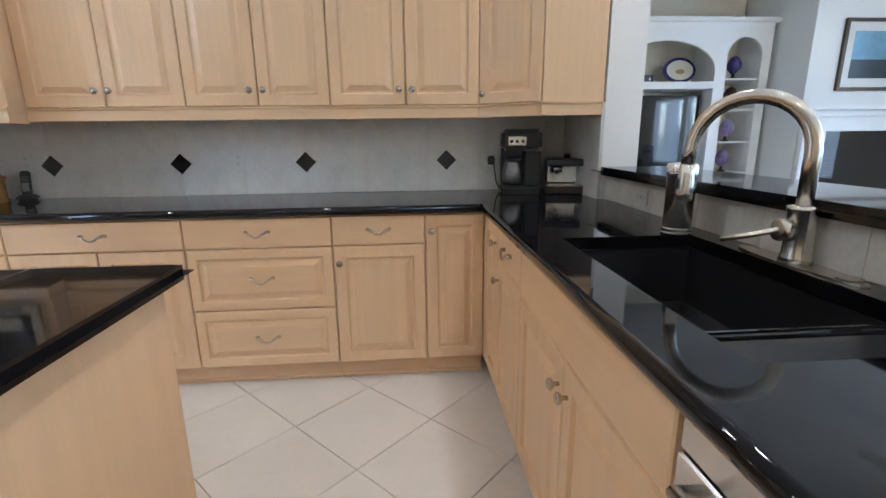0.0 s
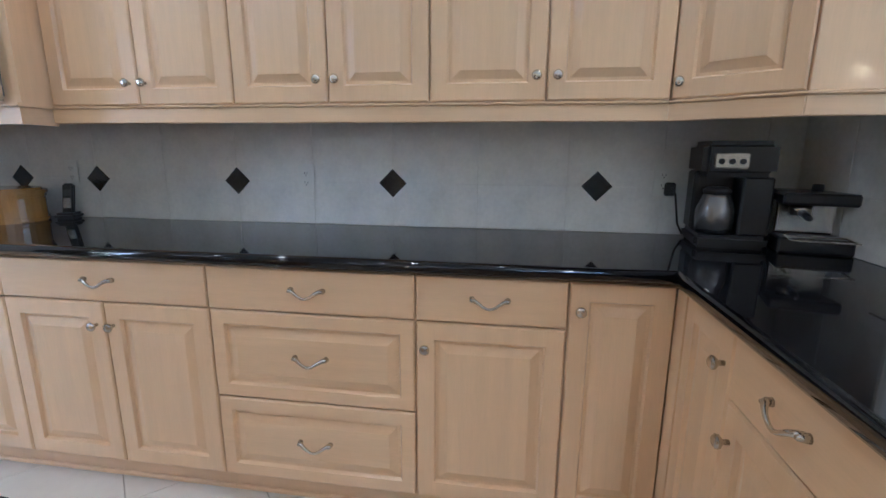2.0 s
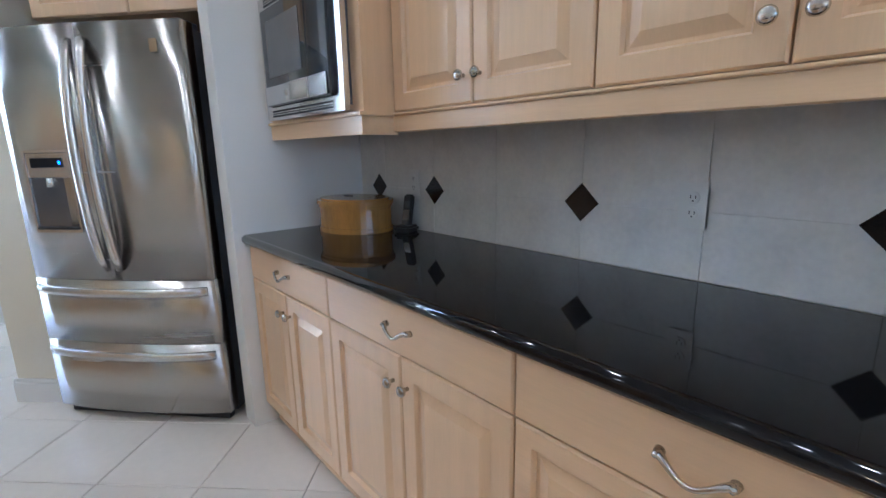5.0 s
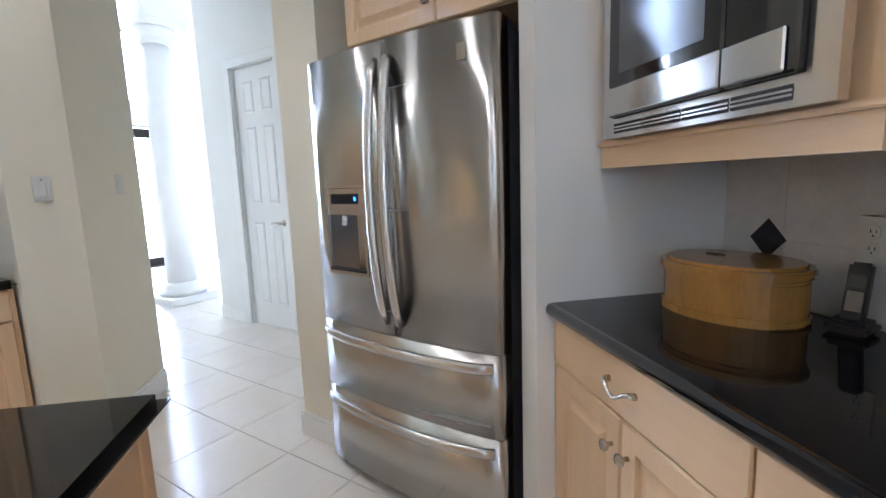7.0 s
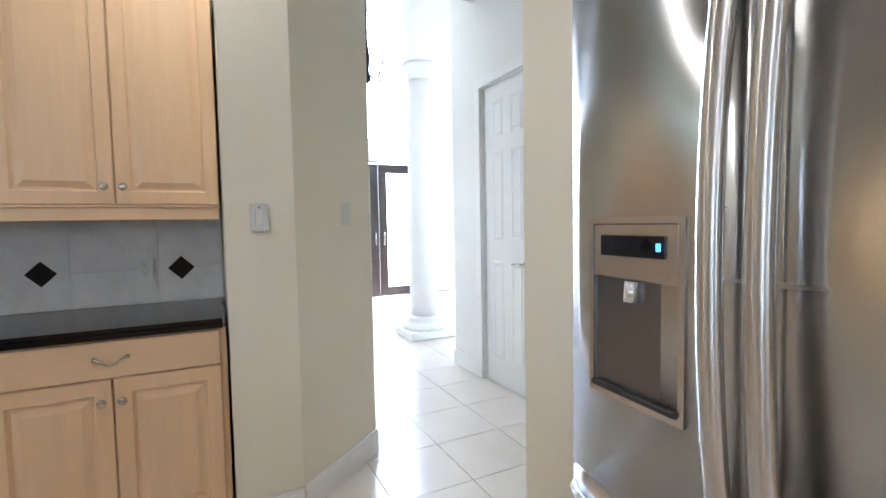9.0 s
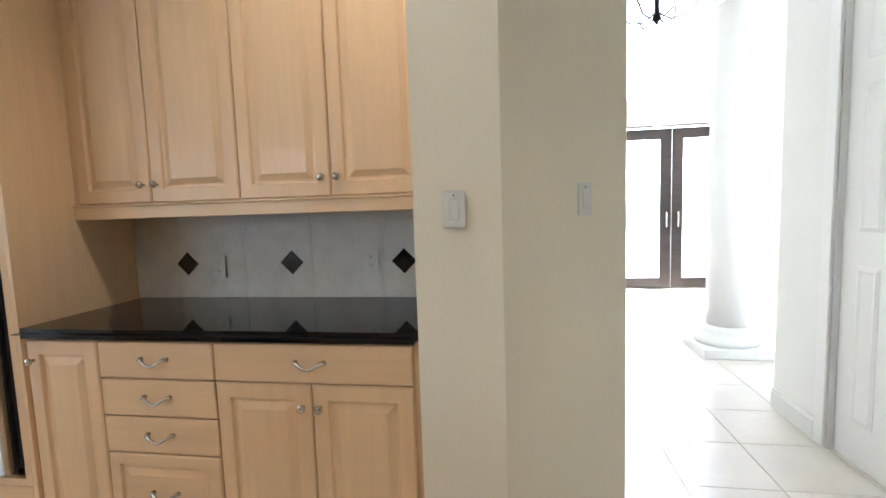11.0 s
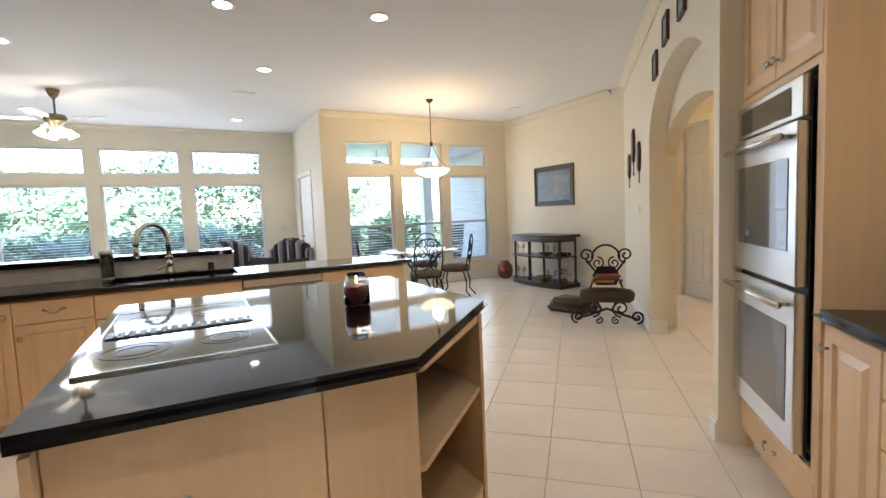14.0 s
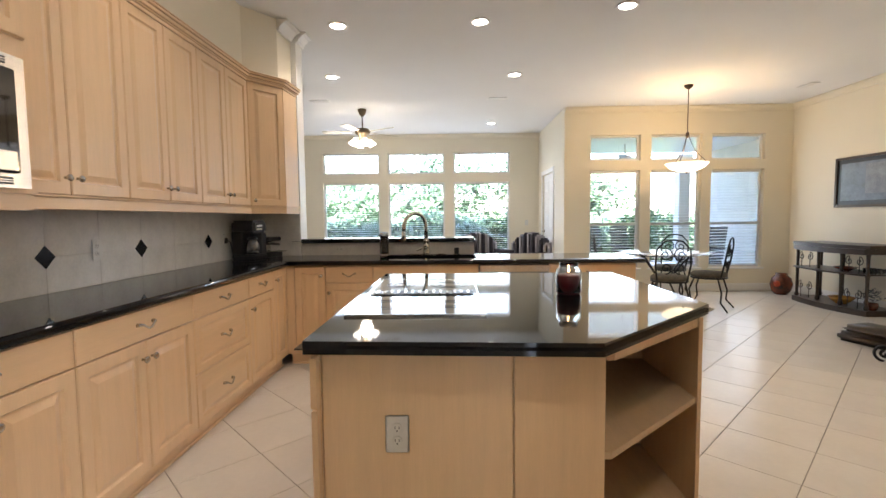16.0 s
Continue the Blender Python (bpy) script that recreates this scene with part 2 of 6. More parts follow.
def prism(points, z0, z1, bm=None, bevel=0.0, seg=2, which="both"):
    """A polygon in the xy plane, drawn up from z0 to z1."""
    bm = bm or bmesh.new()
    lo = [bm.verts.new((x, y, z0)) for x, y in points]
    hi = [bm.verts.new((x, y, z1)) for x, y in points]
    n = len(points)
    f1, f2 = bm.faces.new(lo[::-1]), bm.faces.new(hi)
    for i in range(n):
        bm.faces.new((lo[i], lo[(i + 1) % n], hi[(i + 1) % n], hi[i]))
    if bevel:
        edges = set(f2.edges) | (set(f1.edges) if which == "both" else set())
        bmesh.ops.bevel(bm, geom=list(edges), offset=bevel, segments=seg, affect="EDGES", clamp_overlap=True)
    return bm


def lathe(profile, n=20, bm=None, center=(0, 0, 0)):
    """Turned about z: profile is a list of (radius, height)."""
    bm = bm or bmesh.new()
    cx, cy, cz = center
    rings = []
    for r, z in profile:
        if r < 1e-5:
            rings.append([bm.verts.new((cx, cy, cz + z))])
        else:
            rings.append([bm.verts.new((cx + r * math.cos(2 * math.pi * i / n), cy + r * math.sin(2 * math.pi * i / n), cz + z)) for i in range(n)])
    for a, b in zip(rings, rings[1:]):
        for i in range(n):
            j = (i + 1) % n
            if len(a) == 1 and len(b) == 1:
                continue
            if len(a) == 1:
                bm.faces.new((a[0], b[i], b[j]))
            elif len(b) == 1:
                bm.faces.new((a[i], a[j], b[0]))
            else:
                bm.faces.new((a[i], a[j], b[j], b[i]))
    for ring, flip in ((rings[0], True), (rings[-1], False)):
        if len(ring) > 2:
            bm.faces.new(ring[::-1] if flip else ring)
    return bm


def tube(points, radius, n=8, bm=None, caps=True):
    """A round bar along points; radius may be a list."""
    bm = bm or bmesh.new()
    pts = [Vector(p) for p in points]
    rs = radius if isinstance(radius, (list, tuple)) else [radius] * len(pts)
    rings, side = [], None
    for i, p in enumerate(pts):
        t = (pts[min(i + 1, len(pts) - 1)] - pts[max(i - 1, 0)]).normalized()
        if side is None:
            side = t.orthogonal().normalized()
        side = (side - t * side.dot(t)).normalized()
        up = t.cross(side)
        rings.append([bm.verts.new(p + (side * math.cos(a) + up * math.sin(a)) * rs[i]) for a in (2 * math.pi * k / n for k in range(n))])
    for a, b in zip(rings, rings[1:]):
        for k in range(n):
            bm.faces.new((a[k], a[(k + 1) % n], b[(k + 1) % n], b[k]))
    if caps:
        bm.faces.new(rings[0][::-1])
        bm.faces.new(rings[-1])
    return bm


def moved(bm, m):
    bmesh.ops.transform(bm, matrix=m, verts=bm.verts)
    return bm


def nested(bm, loops):
    """Rectangular loops (x0, x1, z0, z1, y) joined ring by ring, the last one closed."""
    rings = []
    for x0, x1, z0, z1, y in loops:
        rings.append([bm.verts.new(p) for p in ((x0, y, z0), (x1, y, z0), (x1, y, z1), (x0, y, z1))])
    for a, b in zip(rings, rings[1:]):
        for i in range(4):
            bm.faces.new((a[i], a[(i + 1) % 4], b[(i + 1) % 4], b[i]))
    bm.faces.new(rings[-1])
    bm.faces.new(rings[0][::-1])
    return bm


def frame_bm(x0, x1, z0, z1, w, y0, y1, bm=None):
    """A rectangular frame of bar width w around x0..x1, z0..z1."""
    bm = bm or bmesh.new()
    box(x0, x0 + w, y0, y1, z0, z1, 0, bm)
    box(x1 - w, x1, y0, y1, z0, z1, 0, bm)
    box(x0 + w, x1 - w, y0, y1, z0, z0 + w, 0, bm)
    box(x0 + w, x1 - w, y0, y1, z1 - w, z1, 0, bm)
    return bm


def wall_bm(length, z0, z1, thick, openings=()):
    """A wall from x 0 to length, face at y 0, body to y thick, with through openings (x0, x1, z0, z1)."""
    bm = bmesh.new()
    xs = sorted({0, length, *[v for o in openings for v in o[:2]]})
    for a, b in zip(xs, xs[1:]):
        gaps = sorted((o[2], o[3]) for o in openings if o[0] <= a + 1e-6 and o[1] >= b - 1e-6)
        z = z0
        for g0, g1 in gaps:
            if g0 > z:
                box(a, b, 0, thick, z, g0, 0, bm)
            z = g1
        if z < z1:
            box(a, b, 0, thick, z, z1, 0, bm)
    bmesh.ops.remove_doubles(bm, verts=bm.verts, dist=1e-5)
    return bm


def at_un(u, n, z, turn):
    x, y = UN(u, n)
    return pose(x, y, z, 0, 0, turn)


def wall(name, start, end, z0, z1, thick, material, openings=(), label="painted wall"):
    """Wall whose face runs from start to end, seen with start on the left; the body lies behind."""
    dx, dy = end[0] - start[0], end[1] - start[1]
    m = pose(start[0], start[1], 0, 0, 0, math.degrees(math.atan2(dy, dx)))
    return solo(name, wall_bm(math.hypot(dx, dy), z0, z1, thick, openings), material, m, kind="structure", label=label, category="wall")


def baseboard(start, end, height=0.13, thick=0.016, material=None):
    dx, dy = end[0] - start[0], end[1] - start[1]
    n = math.hypot(dx, dy)
    m = pose(start[0], start[1], 0, 0, 0, math.degrees(math.atan2(dy, dx)))
    bm = box(0, n, -thick, 0, 0.004, height - 0.02)
    box(0, n, -thick * 0.6, 0, height - 0.02, height, 0, bm)
    return solo("baseboard", bm, material or TRIM, m, kind="structure", label="white painted baseboard along the wall", category="baseboard")


# ---- floor, ceiling, walls ----
bm = prism([(6.5, 4.6), (-3.3, 4.6), UN(-9.8, -3), UN(-9.8, -10.3), UN(-0.5, -10.3), (-4.0, -10.0), (4.0, -10.0), (4.0, -3.3), (6.5, -3.3)], -0.12, -0.006)
solo("floor", bm, GROUT, kind="structure", label="grout bed under the tiled floor", category="floor")
bm = prism([(6.6, 4.6), (-3.5, 4.6), (-3.9, 0.2), UN(-2.3, -3.7), UN(-2.3, -4.55), UN(4.6, -4.4), (1.0, -7.2), (4.1, -7.2), (4.1, -3.4), (6.6, -3.4)], CEIL, CEIL + 0.1)
solo("ceiling", bm, CEILPAINT, kind="structure", label="white painted smooth ceiling", category="ceiling")

wall("wall_north", (-3.05, 0.64), (0.62, 0.64), 0, CEIL, 0.15, PAINT, label="cream painted kitchen wall behind the cabinets")
solo("wall_end", box(0.62, 0.80, 0.09, 0.80, 0, CEIL), TRIM, kind="structure", label="white painted wall end beside the pass-through", category="wall")
# family room
wall("wall_family_west", (0.78, 0.80), (0.78, 4.4), 0, CEIL, 0.15, WHITEWALL, label="white painted family room wall")
wall("wall_family_north", (0.63, 4.1), (6.55, 4.1), 0, CEIL, 0.15, PAINT, label="cream painted family room wall")
ops = []
for a, b in W1:
    ops += [(4.1 - a, 4.1 - b, 0.55, 2.04), (4.1 - a, 4.1 - b, 2.22, 2.67)]
wall("wall_family_east", (XF, 4.1), (XF, -3.40), 0, CEIL, 0.16, PAINT, ops, "cream painted wall with three tall windows")
wall("wall_patio_door", (XF, -3.262), (XB + 0.15, -3.262), 0, CEIL, 0.15, PAINT, [(0.45, 1.4, 0, 2.1)], "cream painted wall with the patio door")
# breakfast corner
ops = []
for a, b in W2:
    ops += [(-a - 3.26, -b - 3.26, 0.40, 2.02), (-a - 3.26, -b - 3.26, 2.18, 2.60)]
wall("wall_breakfast_east", (XB, -3.26), (XB, -7.12), 0, CEIL, 0.15, PAINT, ops, "cream painted wall with three tall windows")
SOUTH = 6.98
wall("wall_breakfast_south", (XB, -SOUTH), (0.95, -SOUTH), 0, CEIL, 0.15, PAINT, label="cream painted wall behind the console")

# arch wall on the diagonal
NW = -4.243


def arch_wall(name, u0, u1, n, thick, a0, a1, spring, rise, material, top=CEIL):
    """A wall with an arched opening from a0 to a1; local x runs against u."""
    bm = bmesh.new()
    length = u1 - u0
    o0, o1 = u1 - a1, u1 - a0
    mid, half = (o0 + o1) / 2, (o1 - o0) / 2
    k = 22
    arc = [(mid - half * math.cos(math.pi * i / k), spring + rise * math.sin(math.pi * i / k)) for i in range(k + 1)]
    box(0, o0, 0, thick, 0, top, 0, bm)
    box(o1, length, 0, thick, 0, top, 0, bm)
    for (xa, za), (xb, zb) in zip(arc, arc[1:]):
        v = [bm.verts.new((x, y, z)) for y in (0, thick) for x, z in ((xa, za), (xb, zb), (xb, top), (xa, top))]
        for f in ((0, 1, 2, 3), (7, 6, 5, 4), (1, 0, 4, 5), (3, 2, 6, 7)):
            bm.faces.new([v[i] for i in f])
    bmesh.ops.remove_doubles(bm, verts=bm.verts, dist=1e-5)
    return solo(name, bm, material, at_un(u1, n, 0, 135), kind="structure", label="cream painted wall with an arched opening", category="wall")


arch_wall("wall_arch", 1.0, 5.66, NW, 0.16, 1.10, 3.30, 1.88, 0.55, PAINT)
arch_wall("wall_arch_inner", 0.9, 5.66, NW - 0.162, 0.14, 1.35, 3.56, 1.74, 0.38, PAINT)
wall("wall_oven_back", UN(1.06, NW - 0.70), UN(0.9, NW - 0.70), 0, CEIL, 0.1, PAINT)
# wall behind the second counter, and the corner with the switches
wall("wall_second_counter", UN(1.06, -4.955), UN(-1.41, -4.955), 0, CEIL, 0.12, PAINT, label="cream painted wall behind the second counter")
bm = prism([UN(-1.40, -4.30), UN(-1.40, -5.08), UN(-2.16, -5.4), (-4.85, -1.83), (-4.25, -1.88)], 0, CEIL)
solo("wall_switches", bm, PAINT, kind="structure", label="cream painted wall corner with light switches", category="wall")
baseboard(UN(-1.42, -4.30), (-4.235, -1.875))
baseboard((-4.25, -1.88), (-4.85, -1.83))
# fridge alcove
solo("wall_stub", box(-3.015, -2.895, -0.03, 0.636, 0, CEIL), WHITEWALL, kind="structure", label="white painted stub wall beside the fridge", category="wall")
wall("wall_alcove", UN(-3.0, -3.15), (-2.98, 0.78), 0, CEIL, 0.12, PAINT, label="cream painted wall behind the fridge")
bm = prism([UN(-2.22, -3.43), UN(-2.22, -3.15), UN(-3.8, -3.15), UN(-3.8, -3.43)], 0, CEIL)
solo("wall_pillar", bm, PAINT, kind="structure", label="cream painted wall end beside the fridge", category="wall")
baseboard(UN(-2.22, -3.445), UN(-2.22, -3.15))
baseboard(UN(-3.29, -3.43), UN(-2.204, -3.43))
# hall and foyer
HIGH = 5.6
wall("wall_hall", UN(-3.3, -5.95), UN(-3.3, -3.432), 0, HIGH, 0.15, WHITEWALL, [(0.50, 1.11, 0, 2.34)], "white painted hall wall with a panelled door")
wall("wall_hall_side", UN(-9.5, -5.95), UN(-3.452, -5.95), 0, HIGH, 0.15, WHITEWALL, label="white painted dining room wall")
baseboard(UN(-3.3, -5.95), UN(-3.3, -5.54))
baseboard(UN(-3.3, -4.75), UN(-3.3, -3.45))
wall("wall_front", UN(-0.6, -10.0), UN(-9.6, -10.0), 0, HIGH, 0.2, WHITEWALL, [(2.37, 4.37, 0, 2.38), (2.37, 4.37, 2.76, 4.9), (5.6, 7.2, 0.6, 2.4)], "white painted entrance wall")
wall("wall_foyer", UN(-0.9, -5.1), UN(-0.9, -10.0), 0, HIGH, 0.15, WHITEWALL, label="white painted foyer wall")
wall("wall_dining_end", UN(-9.5, -10.1), UN(-9.5, -6.2), 0, HIGH, 0.15, WHITEWALL, label="white painted dining room end wall")
wall("wall_above_hall", UN(-0.9, -5.45), UN(-3.6, -5.45), CEIL, HIGH, 0.1, WHITEWALL, label="white painted wall above the hall")
bm = prism([UN(-0.7, -5.4), UN(-9.7, -5.4), UN(-9.7, -10.25), UN(-0.7, -10.25)], HIGH, HIGH + 0.1)
solo("ceiling_foyer", bm, CEILPAINT, kind="structure", label="white foyer ceiling", category="ceiling")
bm = prism([UN(-2.0, -3.4), UN(-3.8, -3.4), UN(-3.8, -5.5), UN(-2.0, -5.5)], CEIL, CEIL + 0.1)
solo("ceiling_hall", bm, CEILPAINT, kind="structure", label="white hall ceiling", category="ceiling")
# corridor behind the arch
wall("wall_corridor", (3.0, -7.25), (-4.2, -7.25), 0, CEIL, 0.12, PAINT, [(2.34, 3.12, 0, 2.36), (3.25, 4.03, 0, 2.36)], "cream painted corridor wall with two doorways")
wall("wall_corridor_far", (-4.1, -7.25), UN(0.9, -5.2), 0, CEIL, 0.12, PAINT, label="cream painted corridor far wall")
wall("wall_lit_room", (0.4, -9.8), (-2.6, -9.8), 0, CEIL, 0.12, PAINT, label="cream painted wall of the lit room")
wall("wall_lit_room_left", (0.35, -7.37), (0.35, -9.8), 0, CEIL, 0.1, PAINT, label="cream painted side wall of the lit room")
wall("wall_lit_room_right", (-2.5, -9.8), (-2.5, -7.37), 0, CEIL, 0.1, PAINT, label="cream painted side wall of the lit room")
bm = prism([(2.4, -6.95), (1.0, -6.95), UN(5.7, -4.45), UN(0.8, -4.45), UN(0.8, -5.1), (-4.3, -8), (-4.3, -10), (2.4, -10)], CEIL + 0.004, CEIL + 0.1)
solo("ceiling_corridor", bm, CEILPAINT, kind="structure", label="white corridor ceiling", category="ceiling")
baseboard(UN(5.5, NW), UN(3.30, NW))
baseboard(UN(3.30, NW + 0.016), UN(3.30, NW - 0.16))
baseboard(UN(1.10, NW), UN(1.0, NW))
baseboard((XB, -SOUTH), (1.2, -SOUTH))
baseboard((XB, -3.26), (XB, -SOUTH))
baseboard((XF, 4.0), (XF, -3.26))


def crown(start, end, size=0.09, material=None):
    """Moulding where wall and ceiling meet."""
    dx, dy = end[0] - start[0], end[1] - start[1]
    n = math.hypot(dx, dy)
    bm = bmesh.new()
    prof = [(0, -size), (-0.02, -size), (-0.03, -size * 0.7), (-size * 0.7, -0.03), (-size, -0.02), (-size, -0.004), (0, -0.004)]
    a = [bm.verts.new((0, y, z)) for y, z in prof]
    b = [bm.verts.new((n, y, z)) for y, z in prof]
    for i in range(len(prof)):
        j = (i + 1) % len(prof)
        bm.faces.new((a[i], a[j], b[j], b[i]))
    bm.faces.new(a), bm.faces.new(b[::-1])
    return solo("crown_moulding", bm, material or TRIM, pose(start[0], start[1], CEIL, 0, 0, math.degrees(math.atan2(dy, dx))), kind="structure",
                label="white painted crown moulding under the ceiling", category="moulding")


crown((XB, -3.26), (XB, -SOUTH), 0.09, PAINT)
crown((XB, -SOUTH), (1.2, -SOUTH), 0.09, PAINT)
crown((XF, 4.0), (XF, -3.26), 0.09, PAINT)
crown(UN(5.5, NW), UN(1.0, NW), 0.09, PAINT)
# soffit above the wall cabinets
bm = prism([(-2.894, 0.20), (-2.16, 0.20), (-2.16, 0.36), (0.06, 0.36), (0.33, 0.16), (0.618, 0.14), (0.618, 0.636), (-2.894, 0.636)], 2.475, CEIL - 0.001)
solo("soffit", bm, PAINT, kind="structure", label="cream painted soffit above the wall cabinets", category="soffit")
crown((0.33, 0.16), (0.62, 0.14), 0.1)
crown((0.62, 0.09), (0.80, 0.09), 0.1)


# ---- windows and doors ----
def window(name, m, w, z0, z1, rail=None, blinds=False, label="white framed window looking onto the garden", sill=True):
    """A window in an opening of width w; local y 0 is the room side."""
    top = thing(name, m, kind="structure", label=label, category="window")
    fr = frame_bm(0.0, w, z0, z1, 0.035, 0.07, 0.12)
    if rail:
        box(0.035, w - 0.035, 0.072, 0.115, rail - 0.02, rail + 0.02, 0, fr)
    part("window_frame", fr, TRIM, top)
    pane = part("pane", box(0.036, w - 0.036, 0.092, 0.096, z0 + 0.036, z1 - 0.036), PANE, top)
    pane.visible_shadow = False
    if sill:
        part("window_sill", box(-0.03, w + 0.03, -0.03, 0.07, z0 - 0.03, z0 - 0.002, 0.006), TRIM, top)
    if blinds:
        part("head_rail", box(0.04, w - 0.04, 0.02, 0.06, z1 - 0.045, z1 - 0.003, 0.004), TRIM, top)
        me = mesh_of("slat", box(0.045, w - 0.045, -0.021, 0.021, -0.0012, 0.0012), BLIND)
        z = z1 - 0.08
        while z > z0 + 0.03:
            ob = new("slat", me)
            ob.parent = top
            ob.matrix_basis = pose(0, 0.042, z, 5, 0, 0)
            z -= 0.046
    return top


for i, (a, b) in enumerate(W1):
    m = pose(XF, a, 0, 0, 0, -90)
    window("window_%d" % (i + 1), m, a - b, 0.55, 2.04, blinds=True)
    window("window_%d" % (i + 4), m, a - b, 2.22, 2.67, sill=False, label="white framed transom window")
for i, (a, b) in enumerate(W2):
    m = pose(XB, a, 0, 0, 0, -90)
    window("window_%d" % (i + 7), m, a - b, 0.40, 2.02, rail=1.13, blinds=True, label="white single-hung window looking onto the porch")
    window("window_%d" % (i + 10), m, a - b, 2.18, 2.60, sill=False, label="white framed transom window")
window("window_13", at_un(-2.97, -10.0, 0, 135), 2.0, 2.76, 4.9, sill=False, label="tall bright window above the front doors")
window("window_14", at_un(-6.2, -10.0, 0, 135), 1.6, 0.6, 2.4, label="bright dining room window")


def raised(bm, x0, x1, z0, z1, rail=0.055, t=0.02, y=0.0):
    """A raised-panel front; its face is at y and looks to -y."""
    w, h = x1 - x0, z1 - z0
    r = min(rail, w * 0.24, h * 0.24)
    lv = [(0, t), (0, 0.005), (0.005, 0), (r, 0), (r + 0.006, 0.011), (r + 0.015, 0.011), (r + 0.042, 0.001)]
    if min(w, h) < 2 * (r + 0.047):
        lv = lv[:-1]
    return nested(bm, [(x0 + i, x1 - i, z0 + i, z1 - i, y + d) for i, d in lv])


def six_panel(name, m, w, h, side, label, ajar=0):
    """A six-panel door in its frame; local y 0 is the wall's face."""
    mat_, swing = TRIM, pose(w, 0.046, 0) @ pose(0, 0, 0, 0, 0, ajar) @ pose(-w, -0.046, 0)
    d = thing(name, m, kind="structure", label=label, category="door")
    bm = box(0.005, w - 0.005, 0.03, 0.062, 0.008, h - 0.005)
    part("door_leaf", bm, mat_, d, m=swing)
    xs = ((0.11, w / 2 - 0.05), (w / 2 + 0.05, w - 0.11))
    for za, zb in ((0.22, 0.42 * h), (0.49 * h, 0.78 * h), (0.83 * h, h - 0.12)):
        for xa, xb in xs:
            part("panel", nested(bmesh.new(), [(xa, xb, za, zb, 0.034), (xa, xb, za, zb, 0.028), (xa + 0.02, xb - 0.02, za + 0.02, zb - 0.02, 0.022),
                                                (xa + 0.035, xb - 0.035, za + 0.035, zb - 0.035, 0.026)]), mat_, d, m=swing)
    x = w - 0.07 if side > 0 else 0.07
    k = part("door_handle", lathe([(0.028, 0), (0.028, 0.008), (0.012, 0.012), (0.011, 0.05)], 14), NICKEL, d, "brushed nickel lever handle", True, swing @ pose(x, 0.03, 0.98, 90))
    part("lever", tube([(x, -0.02, 0.98), (x - side * 0.05, -0.025, 0.985), (x - side * 0.11, -0.02, 0.975)], [0.011, 0.009, 0.007]), NICKEL, d, "", True, swing)
    cas = bmesh.new()
    for a in (-0.085, w + 0.005):
        box(a, a + 0.08, -0.018, -0.001, 0.004, h + 0.085, 0.004, cas)
    box(-0.0849, w + 0.0849, -0.019, -0.001, h + 0.005, h + 0.085, 0.004, cas)
    part("casing", cas, mat_, d)
    return d


six_panel("door_1", at_un(-3.3, -5.45, 0, 45), 0.61, 2.34, 1, "white six-panel hall door, closed, with a nickel lever")
six_panel("door_2", pose(0.66, -7.25, 0, 0, 0, 180), 0.78, 2.36, -1, "white six-panel corridor door, standing ajar", -21)
six_panel("door_3", pose(5.66, -3.262, 0, 0, 0, 180), 0.95, 2.1, -1, "white patio door beside the breakfast corner, closed")

# casing of the open doorway beside it
cs = bmesh.new()
box(0.785, 0.865, -0.018, -0.001, 0.004, 2.445, 0.004, cs)
box(0.0, 0.8649, -0.019, -0.001, 2.365, 2.445, 0.004, cs)
solo("door_casing", cs, TRIM, pose(-0.25, -7.25, 0, 0, 0, 180), kind="structure", label="white painted casing round the open corridor doorway", category="trim")

# double front door of dark wood and glass
fd = thing("door_4", at_un(-2.97, -10.0, 0, 135), kind="structure", label="dark wooden double front door with tall glass panes", category="door")
for k in range(2):
    x0 = 0.02 + k * 0.985
    part("door_leaf", frame_bm(x0, x0 + 0.975, 0.01, 2.34, 0.15, 0.06, 0.11), DARKWOOD, fd)
    p = part("pane", box(x0 + 0.15, x0 + 0.825, 0.083, 0.088, 0.16, 2.19), FROST, fd)
    p.visible_shadow = False
    part("door_handle", tube([(x0 + (0.9 if k == 0 else 0.075), 0.055, 0.9), (x0 + (0.9 if k == 0 else 0.075), 0.0, 0.93), (x0 + (0.9 if k == 0 else 0.075), 0.0, 1.12), (x0 + (0.9 if k == 0 else 0.075), 0.055, 1.15)], 0.012), NICKEL, fd, "", True)
part("door_frame", frame_bm(0, 2.0, 0, 2.38, 0.018, 0.02, 0.14), DARKWOOD, fd)

# column in the foyer
COLUMN_U, COLUMN_N = -3.50, -7.1
x, y = UN(COLUMN_U, COLUMN_N)
col = thing("column", pose(x, y, 0, 0, 0, 45), label="white plaster round column on a square plinth", category="column")
part("plinth", box(-0.27, 0.27, -0.27, 0.27, 0, 0.09, 0.008), TRIM, col)
part("base", lathe([(0.25, 0.09), (0.26, 0.13), (0.23, 0.16), (0.2, 0.18), (0.21, 0.21), (0.175, 0.24)], 32), TRIM, col, "", True)
part("shaft", lathe([(0.16, 0.24), (0.16, 1.2), (0.15, 2.2), (0.135, 2.9)], 32), TRIM, col, "", True)
part("capital", lathe([(0.15, 2.88), (0.165, 2.9), (0.155, 2.93), (0.16, 2.97), (0.21, 3.02), (0.215, 3.05)], 32), TRIM, col, "", True)
part("abacus", box(-0.24, 0.24, -0.24, 0.24, 3.05, 3.12, 0.006), TRIM, col)
